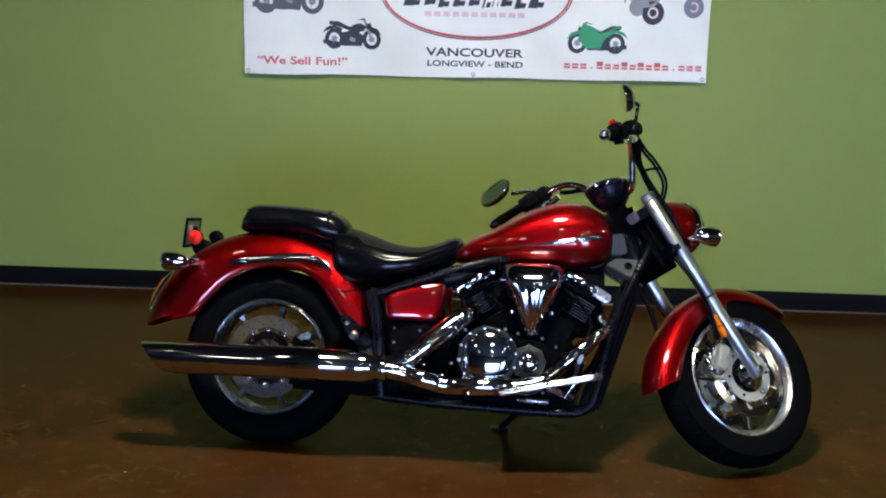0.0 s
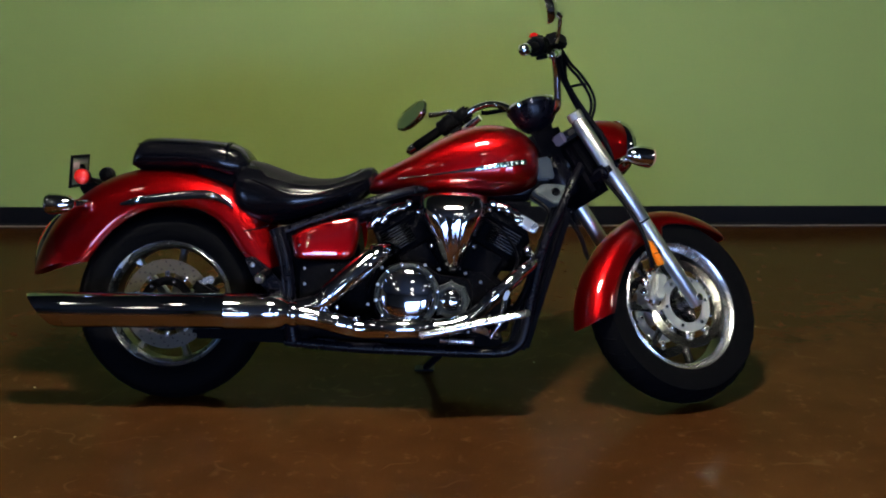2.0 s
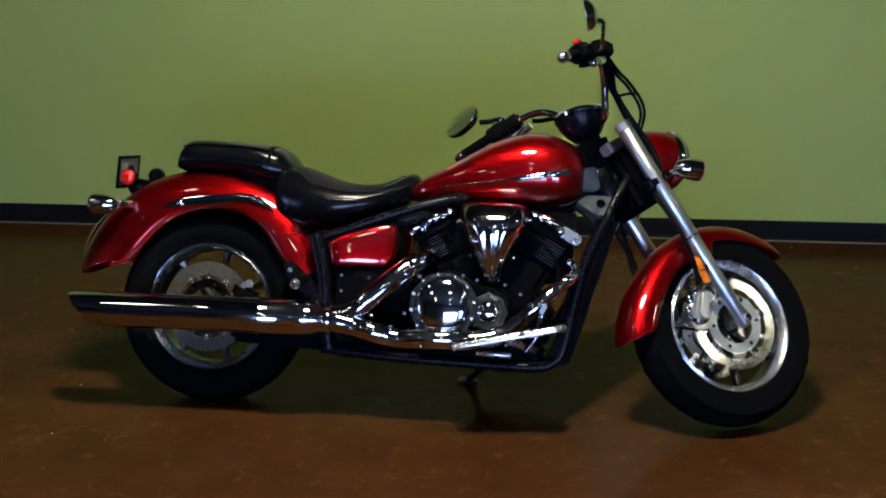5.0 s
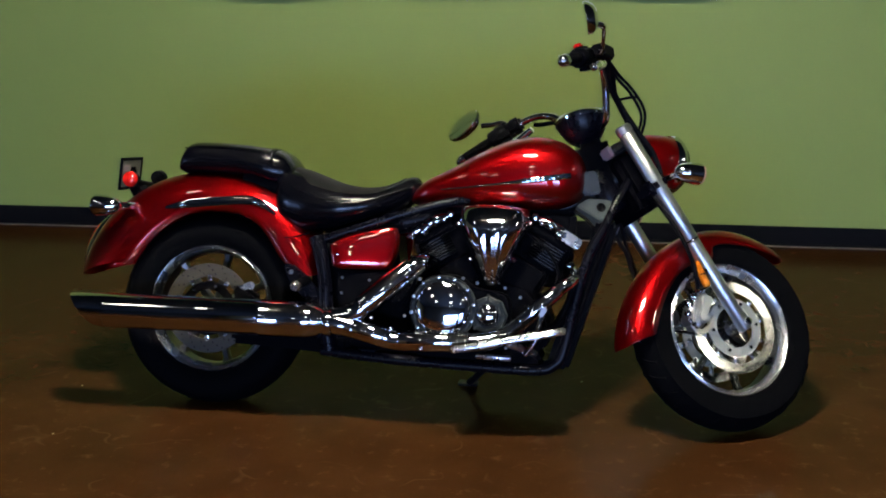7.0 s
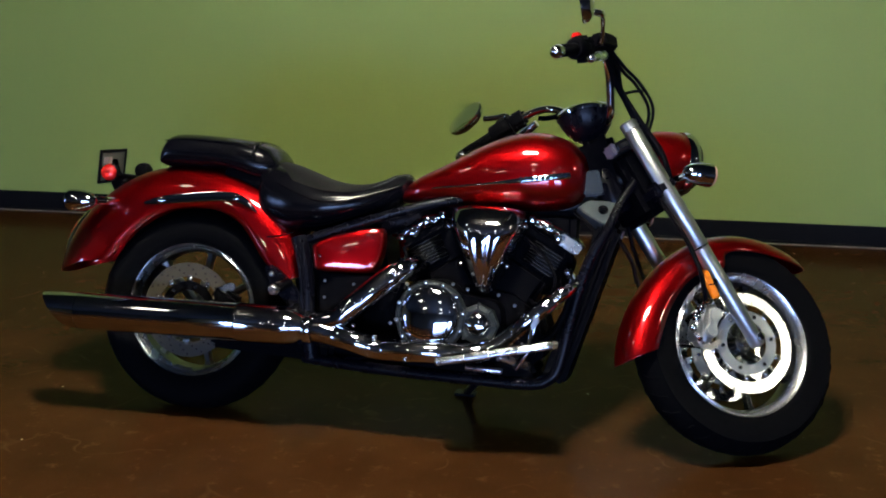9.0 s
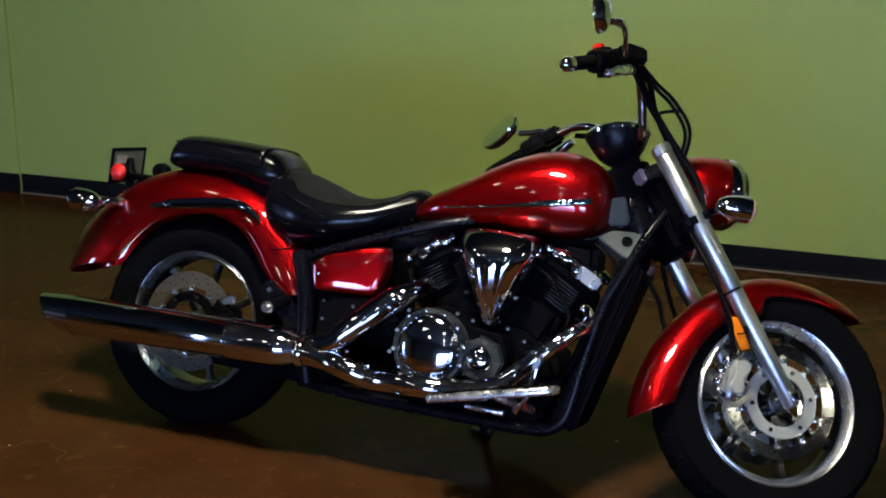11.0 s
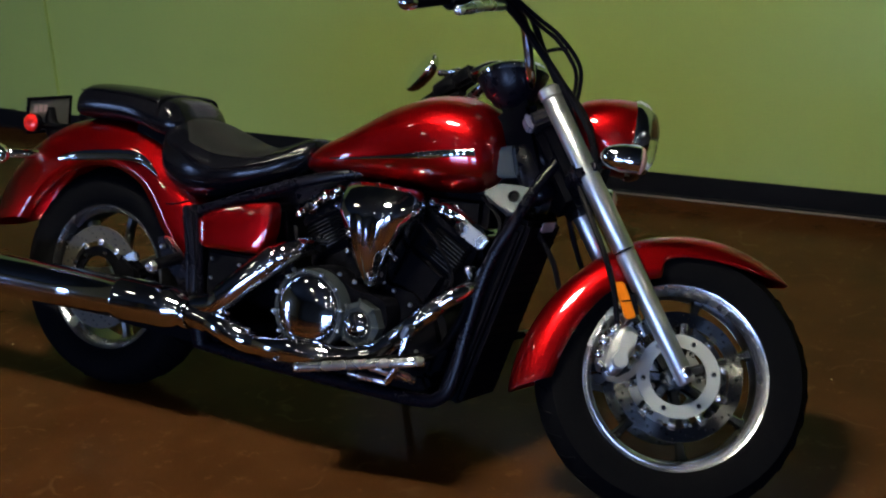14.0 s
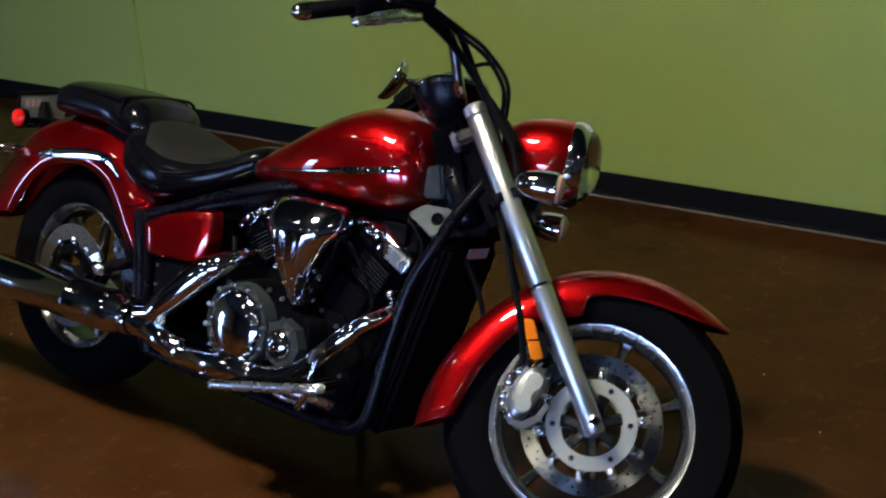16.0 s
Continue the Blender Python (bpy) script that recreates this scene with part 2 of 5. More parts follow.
def sweep(points, radius, n=14, k=6, flat=1.0):
    """A tube along a smooth curve; radius: one, or one for each given point."""
    path = curve_through(points, k)
    rad = [radius] * len(points) if isinstance(radius, (int, float)) else list(radius)
    s = np.linspace(0, len(points) - 1, len(path))
    rr = np.interp(s, range(len(rad)), rad)
    rings, up = [], None
    for i, p in enumerate(path):
        t = path[min(i + 1, len(path) - 1)] - path[max(i - 1, 0)]
        t = t / (np.linalg.norm(t) + 1e-9)
        if up is None:
            up = np.array([0, 0, 1.0]) if abs(t[2]) < 0.9 else np.array([0, 1.0, 0])
        up = up - t * (up @ t)
        up /= np.linalg.norm(up) + 1e-9
        side = np.cross(t, up)
        rings.append([p + rr[i] * (math.cos(a) * side * flat + math.sin(a) * up) for a in np.linspace(0, 2 * math.pi, n, endpoint=False)])
    return skin(rings)


def loft(stations, n=36, k=5):
    """A body along x: stations of x, lowest z, highest z, half width, roundness."""
    rings = []
    for x, zb, zt, hw, e in curve_through(stations, k):
        zc, h = (zb + zt) / 2, max((zt - zb) / 2, 0.002)
        hw = max(hw, 0.002)
        ring = []
        for a in np.linspace(0, 2 * math.pi, n, endpoint=False):
            c, s = math.cos(a), math.sin(a)
            ring.append((x, math.copysign(abs(c) ** (2 / e), c) * hw, zc + math.copysign(abs(s) ** (2 / e), s) * h))
        rings.append(ring)
    return skin(rings)


def lathe(profile, centre, n=56, axis="y", closed=False):
    """A body turned about an axis: profile of radius and place along it."""
    cx, cy, cz = centre
    rings = []
    for r, h in profile:
        ring = []
        for a in np.linspace(0, 2 * math.pi, n, endpoint=False):
            u, v = r * math.cos(a), r * math.sin(a)
            ring.append({"y": (cx + u, cy + h, cz + v), "x": (cx + h, cy + u, cz + v), "z": (cx + u, cy + v, cz + h)}[axis])
        rings.append(ring)
    if closed:
        rings.append(rings[0])
    return skin(rings, cap=not closed)


def prism(outline, y0, y1, bevel=0.004):
    """A plate with an outline in x and z between two y, edges rounded."""
    bm = bmesh.new()
    low = [bm.verts.new((x, y0, z)) for x, z in outline]
    face = bm.faces.new(low)
    out = bmesh.ops.extrude_face_region(bm, geom=[face])
    bmesh.ops.translate(bm, verts=[v for v in out["geom"] if isinstance(v, bmesh.types.BMVert)], vec=(0, y1 - y0, 0))
    bmesh.ops.recalc_face_normals(bm, faces=bm.faces)
    if bevel:
        bmesh.ops.bevel(bm, geom=list(bm.edges), offset=bevel, segments=2, affect="EDGES", clamp_overlap=True)
    return lists(bm)


def block(size, m=None, bevel=0.004, seg=2):
    """A box with rounded edges, at the pose m."""
    bm = bmesh.new()
    bmesh.ops.create_cube(bm, size=1)
    bmesh.ops.scale(bm, vec=size, verts=bm.verts)
    if bevel:
        bmesh.ops.bevel(bm, geom=list(bm.edges), offset=bevel, segments=seg, affect="EDGES", clamp_overlap=True)
    if m:
        bmesh.ops.transform(bm, matrix=m, verts=bm.verts)
    return lists(bm)


def lists(bm):
    bm.verts.index_update()
    out = [tuple(v.co) for v in bm.verts], [tuple(v.index for v in f.verts) for f in bm.faces]
    bm.free()
    return out


def join(*shapes):
    verts, faces = [], []
    for v, f in shapes:
        k = len(verts)
        verts += v
        faces += [tuple(i + k for i in q) for q in f]
    return verts, faces


def moved(shape, m):
    return [tuple(m @ Vector(v)) for v in shape[0]], shape[1]


def mirrored(shape):
    return [(x, -y, z) for x, y, z in shape[0]], [tuple(reversed(f)) for f in shape[1]]


def mesh_of(name, shape, mat, smooth=40):
    me = bpy.data.meshes.new(name)
    me.from_pydata(shape[0], [], shape[1])
    bm = bmesh.new()
    bm.from_mesh(me)
    bmesh.ops.recalc_face_normals(bm, faces=bm.faces)
    bm.to_mesh(me)
    bm.free()
    me.materials.append(mat)
    if smooth:
        me.polygons.foreach_set("use_smooth", [True] * len(me.polygons))
        me.set_sharp_from_angle(angle=radians(smooth))
    me.update()
    return me


def part(name, shape, mat, parent, label="", turn=None, smooth=40, place=None):
    """One mesh under a thing or under a part; turn is worked into the mesh, place into the object."""
    if turn:
        shape = moved(shape, turn)
    ob = new(name, mesh_of(name, shape, mat, smooth))
    ob.parent = parent
    if place:
        ob.matrix_local = place
    return tagged(ob, label) if label else ob


def thing(name, shape, mat, label, category, group="", kind="", smooth=40):
    return tagged(new(name, mesh_of(name, shape, mat, smooth)), label, category, group, kind)


# ---- the room ----
WY = 6.645                      # face of the green wall
X0R, X1R, Y0R, ZC = -9.0, 9.0, -7.0, 3.6


def slab(x0, y0, z0, x1, y1, z1):
    return block((x1 - x0, y1 - y0, z1 - z0), Matrix.Translation(((x0 + x1) / 2, (y0 + y1) / 2, (z0 + z1) / 2)), 0)


thing("floor", slab(X0R - 0.2, Y0R - 0.2, -0.2, X1R + 0.2, WY + 0.35, 0), FLOOR, "brown stained concrete floor with a glossy scuffed sealer", "floor", kind="structure", smooth=0)
thing("wall_north", slab(X0R - 0.2, WY, 0.0, X1R + 0.2, WY + 0.2, ZC), WALL, "olive green painted wall of the showroom", "wall", kind="structure", smooth=0)
thing("wall_east", slab(X1R, Y0R, 0.0, X1R + 0.2, WY, ZC), SIDE, "dark painted side wall of the showroom", "wall", kind="structure", smooth=0)
thing("ceiling", slab(X0R - 0.2, Y0R - 0.2, ZC, X1R + 0.2, WY + 0.2, ZC + 0.2), CEILING, "black painted open ceiling of the showroom", "ceiling", kind="structure", smooth=0)
WINS = [(-1.0, 3.0), (4.2, 6.2)]
WZ0, WZ1 = 0.06, 1.50
SIDE_WIN = (-2.5, -1.4)
edges = [X0R - 0.2] + [v for w in WINS for v in w] + [X1R + 0.2]
pieces = [slab(edges[i], Y0R - 0.2, WZ0, edges[i + 1], Y0R, WZ1) for i in range(0, len(edges), 2)]
pieces += [slab(edges[0], Y0R - 0.2, 0, edges[-1], Y0R, WZ0), slab(edges[0], Y0R - 0.2, WZ1, edges[-1], Y0R, ZC)]
thing("wall_south", join(*pieces), SIDE, "dark painted wall with shop windows", "wall", kind="structure", smooth=0)
pieces = [slab(X0R - 0.2, a, WZ0, X0R, b, WZ1) for a, b in ((Y0R, SIDE_WIN[0]), (SIDE_WIN[1], WY))]
pieces += [slab(X0R - 0.2, Y0R, 0, X0R, WY, WZ0), slab(X0R - 0.2, Y0R, WZ1, X0R, WY, ZC)]
thing("wall_west", join(*pieces), TAN, "tan painted far side wall with a shop window", "wall", kind="structure", smooth=0)


def shop_window(name, width, place):
    """A dark frame with daylight behind it; built along x with the room towards +y."""
    m, h = 0.05, width / 2
    fr = join(slab(-h, -0.12, WZ0, m - h, -0.06, WZ1), slab(h - m, -0.12, WZ0, h, -0.06, WZ1), slab(m - h, -0.12, WZ0, h - m, -0.06, WZ0 + m), slab(m - h, -0.12, WZ1 - m, h - m, -0.06, WZ1))
    thing(name, moved(fr, place), BLACK, "dark aluminium shop window frame", "window", kind="structure", smooth=0)
    lamp = bpy.data.lights.new("window_daylight", "AREA")
    lamp.shape, lamp.size, lamp.size_y, lamp.color = "RECTANGLE", width - 0.1, WZ1 - WZ0 - 0.1, (0.30, 0.48, 1.0)
    lamp.energy = WINDOW * lamp.size * lamp.size_y
    mid = (WZ0 + WZ1) / 2
    new("window_daylight", lamp).matrix_world = place @ look((0, -0.15, mid), (0, 5, mid))


for i, (a, b) in enumerate(WINS):
    shop_window("window_%d" % (i + 1), b - a, pose((a + b) / 2, Y0R, 0))
shop_window("window_3", SIDE_WIN[1] - SIDE_WIN[0], pose(X0R, sum(SIDE_WIN) / 2, 0, 0, 0, -90))

# pilaster on the green wall, and the cove base
PX0, PX1, PD = -3.14, -2.835, 0.018
thing("pilaster", slab(PX0, WY - PD, 0.0, PX1, WY, ZC), WALL, "shallow olive green pilaster on the wall", "pilaster", kind="structure", smooth=0)
BH = 0.098


def cove(length):
    """A strip of cove base along x with a rounded top and a small toe."""
    pro = [(0, 0), (-0.016, 0), (-0.011, 0.006), (-0.006, 0.014), (-0.006, BH - 0.004), (-0.004, BH), (0, BH)]
    rings = [[(x, y, z) for y, z in pro] for x in (0.0, length)]
    return skin(rings)


for a, b, y in ((X0R, PX0 - 0.007, WY), (PX0 - 0.006, PX1 + 0.006, WY - PD), (PX1 + 0.007, X1R, WY)):
    thing("baseboard", moved(cove(b - a), Matrix.Translation((a, y, 0))), RUBBER_BASE, "black rubber cove base along the wall", "baseboard", kind="structure", smooth=30)
thing("trim", slab(PX1 + 0.007, WY - 0.030, 0.0, X1R, WY - 0.0165, 0.004), CAULK, "pale sealer line along the foot of the wall", "trim", kind="structure", smooth=0)

# ceiling lights
body = thing("ceiling_light", moved(block((0.40, 0.26, 0.09), None, 0.01), Matrix.Translation((0, 0, 0.045))), WHITE_FRAME, "lit ceiling fixture with a small bright lens", "ceiling light", "ceiling lights")
part("diffuser", moved(block((0.30, 0.17, 0.02), None, 0.004), Matrix.Translation((0, 0, -0.012))), LAMP, body, "glowing diffuser")
spots = [(x, y) for y in (-5.85, -3.05, -0.25, 2.55) for x in (-5.1, -2.3, 0.5, 3.3, 6.1)]
body.location = (*spots[2], ZC - 0.09)
for x, y in spots[5:]:
    if (x, y) not in ((0.5, 2.55), (6.1, 2.55), (-2.3, -5.85), (3.3, -5.85), (6.1, -5.85), (-5.1, -3.05), (6.1, -3.05), (-5.1, 2.55), (3.3, 2.55), (-5.1, -0.25), (6.1, -0.25)):
        copy_thing(body, pose(x, y, ZC - 0.09))
near = thing("ceiling_light", moved(block((0.70, 0.40, 0.09), None, 0.01), Matrix.Translation((0, 0, 0.045))), WHITE_FRAME, "bright fluorescent ceiling fixture above the display", "ceiling light", "ceiling lights")
part("diffuser", moved(block((0.66, 0.36, 0.02), None, 0.004), Matrix.Translation((0, 0, -0.012))), LAMP_NEAR, near, "glowing diffuser")
near.location = (0.28, 3.15, ZC - 0.09)
mid_lamp = thing("ceiling_light", moved(block((0.70, 0.40, 0.09), None, 0.01), Matrix.Translation((0, 0, 0.045))), WHITE_FRAME, "lit fluorescent ceiling fixture beside the display", "ceiling light", "ceiling lights")
part("diffuser", moved(block((0.50, 0.25, 0.02), None, 0.004), Matrix.Translation((0, 0, -0.012))), LAMP_MID, mid_lamp, "glowing diffuser")
mid_lamp.location = (6.1, 2.55, ZC - 0.09)

# ---- the motorcycle ----
# Built upright along x with the rear tyre's foot at the origin, then leaned onto its stand.
bike = tagged(new("motorcycle"), "metallic red cruiser motorcycle leaning on its side stand, much chrome", "motorcycle")
bike.empty_display_size = 0.2
bike.matrix_world = pose(-0.581, 4.410, 0.003, -16.57, 0, -1.98)
RAKE = radians(32.67)
AX, AZ = 1.69, 0.32             # front axle
PIVOT = Vector((AX - 0.051 * math.cos(RAKE), 0, AZ - 0.051 * math.sin(RAKE)))
STEER = Matrix.Translation(PIVOT) @ Matrix.Rotation(radians(33.17), 4, Vector((-math.sin(RAKE), 0, math.cos(RAKE)))) @ Matrix.Translation(-PIVOT)


def along(p, q, f):
    return tuple(a + (b - a) * f for a, b in zip(p, q))


def rod(p, q, r, r2=None, n=18):
    """A round bar from p to q with softened ends."""
    r2 = r if r2 is None else r2
    d = min(0.15, 0.25 * min(r, r2) / max(1e-6, (Vector(q) - Vector(p)).length))
    pts = [p, along(p, q, d), along(p, q, 1 - d), q]
    rr = [r * 0.8, r, r2, r2 * 0.8]
    rings, t = [], (Vector(q) - Vector(p)).normalized()
    u = t.orthogonal().normalized()
    v = t.cross(u)
    for c, k in zip(pts, rr):
        rings.append([tuple(Vector(c) + k * (math.cos(a) * u + math.sin(a) * v)) for a in np.linspace(0, 2 * math.pi, n, endpoint=False)])
    return skin(rings)


def bolt(x, y, z, r=0.007, h=0.006, axis="y", n=6):
    """A small hexagon head with a domed top, facing -y."""
    return lathe([(r, 0.0), (r, -h * 0.6), (r * 0.7, -h), (r * 0.15, -h * 1.1)], (x, y, z), n, axis)


def dome(x, y, z, r, h, n=40, lip=0.12):
    """A round cover facing -y, domed by h."""
    pro = [(r, 0.0), (r, -h * lip)] + [(r * math.cos(a), -h * lip - h * (1 - lip) * math.sin(a)) for a in np.linspace(0.1, 1.5, 9)]
    return lathe(pro, (x, y, z), n)


def fender(cx, cz, stations, n=22, k=5, e=2.6):
    """A mudguard round an axle: stations of angle, crown radius, edge radius, half width, how far the edge lags in angle, and the radius at which the side is cut off (none: at its edge)."""
    rings = []
    for ang, rc, re, w, lag, cut in curve_through([q if len(q) == 6 else (*q, q[2]) for q in stations], k):
        share = min(0.98, max(0.0, (cut - re) / max(rc - re, 1e-6)))
        f0 = math.asin(share ** (e / 2))
        ring = []
        for f in np.linspace(f0, math.pi - f0, n):
            c, s = math.cos(f), math.sin(f)
            y = -math.copysign(abs(c) ** (2 / e), c) * w
            r = re + (rc - re) * abs(s) ** (2 / e)
            q = radians(ang + lag * (rc - r) / max(rc - re, 1e-6))
            ring.append((cx + r * math.cos(q), y, cz + r * math.sin(q)))
        rings.append(ring)
    verts = [v for r in rings for v in r]
    faces = [(i * n + j, i * n + j + 1, (i + 1) * n + j + 1, (i + 1) * n + j) for i in range(len(rings) - 1) for j in range(n - 1)]
    return verts, faces


def shell(ob, thick):
    mod = ob.modifiers.new("thickness", "SOLIDIFY")
    mod.thickness, mod.offset = thick, -1
    return ob


def wheel(name, cx, cz, rim_r, tyre_r, width, rim_w, turn, label, metal, spoke_metal):
    """A cast seven-spoke wheel with tyre and discs about the y axis."""
    w = rim_w
    lip = [(rim_r - 0.004, -w - 0.003), (rim_r, -w), (rim_r - 0.002, -w + 0.006), (rim_r - 0.010, -w + 0.012), (rim_r - 0.0240, -w + 0.024), (rim_r - 0.0275, -w + 0.022), (rim_r - 0.0190, -w + 0.006), (rim_r - 0.0150, -w + 0.002), (rim_r - 0.0125, -w + 0.0035), (rim_r - 0.0085, -w - 0.0015)]
    front = lathe(lip, (cx, 0, cz), 96, closed=True)
    rim = part(name, join(front, mirrored(front)), metal, bike, label, turn)
    pro = [(rim_r - 0.0235, -w + 0.0235), (rim_r - 0.024, 0), (rim_r - 0.0235, w - 0.0235), (rim_r - 0.0270, w - 0.0225), (rim_r - 0.031, 0), (rim_r - 0.0270, -w + 0.0225)]
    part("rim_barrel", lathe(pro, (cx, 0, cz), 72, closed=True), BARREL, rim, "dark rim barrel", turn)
    h, rb = width / 2, rim_r - 0.006
    mid = (rb + tyre_r) / 2
    tp = [(rb - 0.004, -w + 0.004), (rb + 0.006, -w - 0.006), (rb + 0.022, -h * 0.90), (mid - 0.004, -h), (mid + 0.022, -h * 0.965), (tyre_r - 0.022, -h * 0.74), (tyre_r - 0.008, -h * 0.45), (tyre_r, 0)]
    tp = tp + [(r, -y) for r, y in reversed(tp[:-1])]
    part("tyre", lathe(tp, (cx, 0, cz), 112, closed=True), RUBBER, rim, "worn black rubber tyre", turn, 50)
    # tread bars, raised a little round the shoulders
    bars = []
    for i in range(34):
        for s in (-1, 1):
            a = 2 * math.pi * (i + (0.5 if s > 0 else 0)) / 34
            p = [(cx + (tyre_r - d) * math.cos(a + o), s * h * y, cz + (tyre_r - d) * math.sin(a + o)) for d, o, y in ((0.0030, 0.0, 0.10), (0.0090, 0.05, 0.42), (0.0205, 0.085, 0.72))]
            bars.append(sweep(p, [0.0035, 0.004, 0.003], 5, 3))
    tagged(part("tread", join(*bars), RUBBER, rim, "", turn), kind="stuff")
    part("hub", lathe([(0.018, -0.066), (0.028, -0.064), (0.030, -0.030), (0.028, 0.0), (0.030, 0.030), (0.028, 0.064), (0.018, 0.066)], (cx, 0, cz), 32), spoke_metal, rim, "", turn)
    for i in range(7):
        a = radians(79 + i * 360 / 7)
        d, s = (math.cos(a), math.sin(a)), (-math.sin(a), math.cos(a))
        rings = []
        for r, hw, t in ((0.024, 0.014, 0.020), (0.075, 0.013, 0.018), (0.120, 0.010, 0.015), (rim_r - 0.042, 0.011, 0.014), (rim_r - 0.026, 0.018, 0.020)):
            c = (cx + r * d[0], cz + r * d[1])
            rings.append([(c[0] + u * hw * s[0], v * t, c[1] + u * hw * s[1]) for u, v in ((-1, -0.5), (-0.6, -1), (0.6, -1), (1, -0.5), (1, 0.5), (0.6, 1), (-0.6, 1), (-1, 0.5))])
        part("spoke", skin(rings), spoke_metal, rim, "", turn)
    return rim


def disc(rim, cx, cz, y, r0, r1, turn, carrier, metal=STEEL, ring_metal=CARRIER):
    """A drilled brake disc with its carrier ring and bolts, facing -y."""
    part("brake_disc", lathe([(r0, -0.0025), (r1 - 0.001, -0.0025), (r1, 0), (r1 - 0.001, 0.0025), (r0, 0.0025)], (0, 0, 0), 72, closed=True), metal, rim, "drilled steel brake disc", place=(turn or Matrix()) @ Matrix.Translation((cx, y, cz)))
    holes = []
    for i in range(18):
        for j in range(3):
            a, r = 2 * math.pi * (i + 0.30 * j) / 18, r0 + (r1 - r0) * (0.25 + 0.27 * j)
            holes.append(lathe([(0.0026, 0.0), (0.0026, -0.0006)], (cx + r * math.cos(a), y - 0.0025, cz + r * math.sin(a)), 8))
    tagged(part("hole", join(*holes), PLASTIC, rim, "", turn, 0), kind="stuff")
    s = -1 if y < 0 else 1
    ring = lathe([(carrier[0], -0.003), (carrier[1], -0.003), (carrier[1], 0.003), (carrier[0], 0.003)], (cx, y + s * 0.003, cz), 48, closed=True)
    part("disc_carrier", ring, ring_metal, rim, "pale alloy disc carrier", turn)
    rm = (carrier[0] + carrier[1]) / 2
    for i in range(6):
        a = 2 * math.pi * (i + 0.2) / 6
        part("bolt", bolt(cx + rm * math.cos(a), y - 0.005, cz + rm * math.sin(a), 0.0078, 0.007), CHROME, rim, "", turn)
    for i in range(10):
        a = 2 * math.pi * (i + 0.5) / 10
        r = (carrier[1] + r0) / 2
        tab = block((r0 - carrier[1] + 0.014, 0.006, 0.017), pose(cx + r * math.cos(a), y - 0.001, cz + r * math.sin(a), 0, -math.degrees(a), 0), 0.002, 1)
        part("disc_tab", tab, SATIN, rim, "", turn)
        part("disc_button", dome(cx + r * math.cos(a), y - 0.004, cz + r * math.sin(a), 0.0085, 0.005, 14), CHROME, rim, "", turn)


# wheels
rw = wheel("rear_wheel", 0.0, 0.322, 0.2144, 0.322, 0.172, 0.062, None, "cast alloy rear wheel with seven spokes", REAR_RIM, SHADED_SPOKE)
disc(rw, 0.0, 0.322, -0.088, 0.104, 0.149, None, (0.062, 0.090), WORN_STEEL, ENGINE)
part("axle_nut", bolt(0.0, -0.105, 0.322, 0.017, 0.016), CHROME, rw)
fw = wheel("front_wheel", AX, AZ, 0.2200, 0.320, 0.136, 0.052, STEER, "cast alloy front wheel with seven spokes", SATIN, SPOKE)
disc(fw, AX, AZ, -0.073, 0.117, 0.150, STEER, (0.066, 0.096))
disc(fw, AX, AZ, 0.073, 0.117, 0.150, STEER, (0.066, 0.096))

# mudguards
ff = part("front_fender", fender(AX, AZ, [(-166, 0.384, 0.290, 0.080, -4), (-170, 0.379, 0.284, 0.082, -3), (-178, 0.368, 0.274, 0.083, -1), (-190, 0.352, 0.262, 0.084, 0), (-205, 0.338, 0.252, 0.084, 0), (-222, 0.332, 0.247, 0.084, 0), (-238, 0.333, 0.236, 0.084, 0), (-248, 0.336, 0.230, 0.084, 0, 0.230), (-252, 0.337, 0.229, 0.084, 0, 0.230), (-254, 0.338, 0.228, 0.084, 0, 0.246), (-256, 0.338, 0.228, 0.084, 0, 0.266), (-262, 0.340, 0.230, 0.084, 0, 0.276), (-278, 0.345, 0.240, 0.083, 0, 0.283), (-292, 0.350, 0.258, 0.079, 0, 0.296), (-303, 0.356, 0.285, 0.068, 0, 0.318), (-310, 0.360, 0.322, 0.044, 0, 0.346), (-312.5, 0.362, 0.345, 0.018, 0, 0.358)]), PAINT, bike, "metallic red front mudguard", STEER)
shell(ff, 0.003)
rf = part("rear_fender", fender(0, 0.322, [(169, 0.482, 0.296, 0.120, -17), (165, 0.484, 0.294, 0.122, -15), (156, 0.486, 0.292, 0.124, -9), (145, 0.484, 0.291, 0.127, -3), (130, 0.476, 0.296, 0.128, 0), (113, 0.470, 0.310, 0.128, 0), (95, 0.462, 0.321, 0.128, 0), (75, 0.459, 0.331, 0.128, 0), (60, 0.456, 0.330, 0.128, 0), (50, 0.450, 0.318, 0.128, 0), (37, 0.440, 0.306, 0.128, 0), (25, 0.430, 0.318, 0.127, 0), (19, 0.425, 0.335, 0.126, 0)], 28), PAINT, bike, "metallic red rear mudguard")
shell(rf, 0.003)
seam = sweep([(0.262, -0.129, 0.566), (0.300, -0.1305, 0.571), (0.345, -0.1285, 0.585)], 0.0022, 6)
part("seam", seam, PLASTIC, rf)


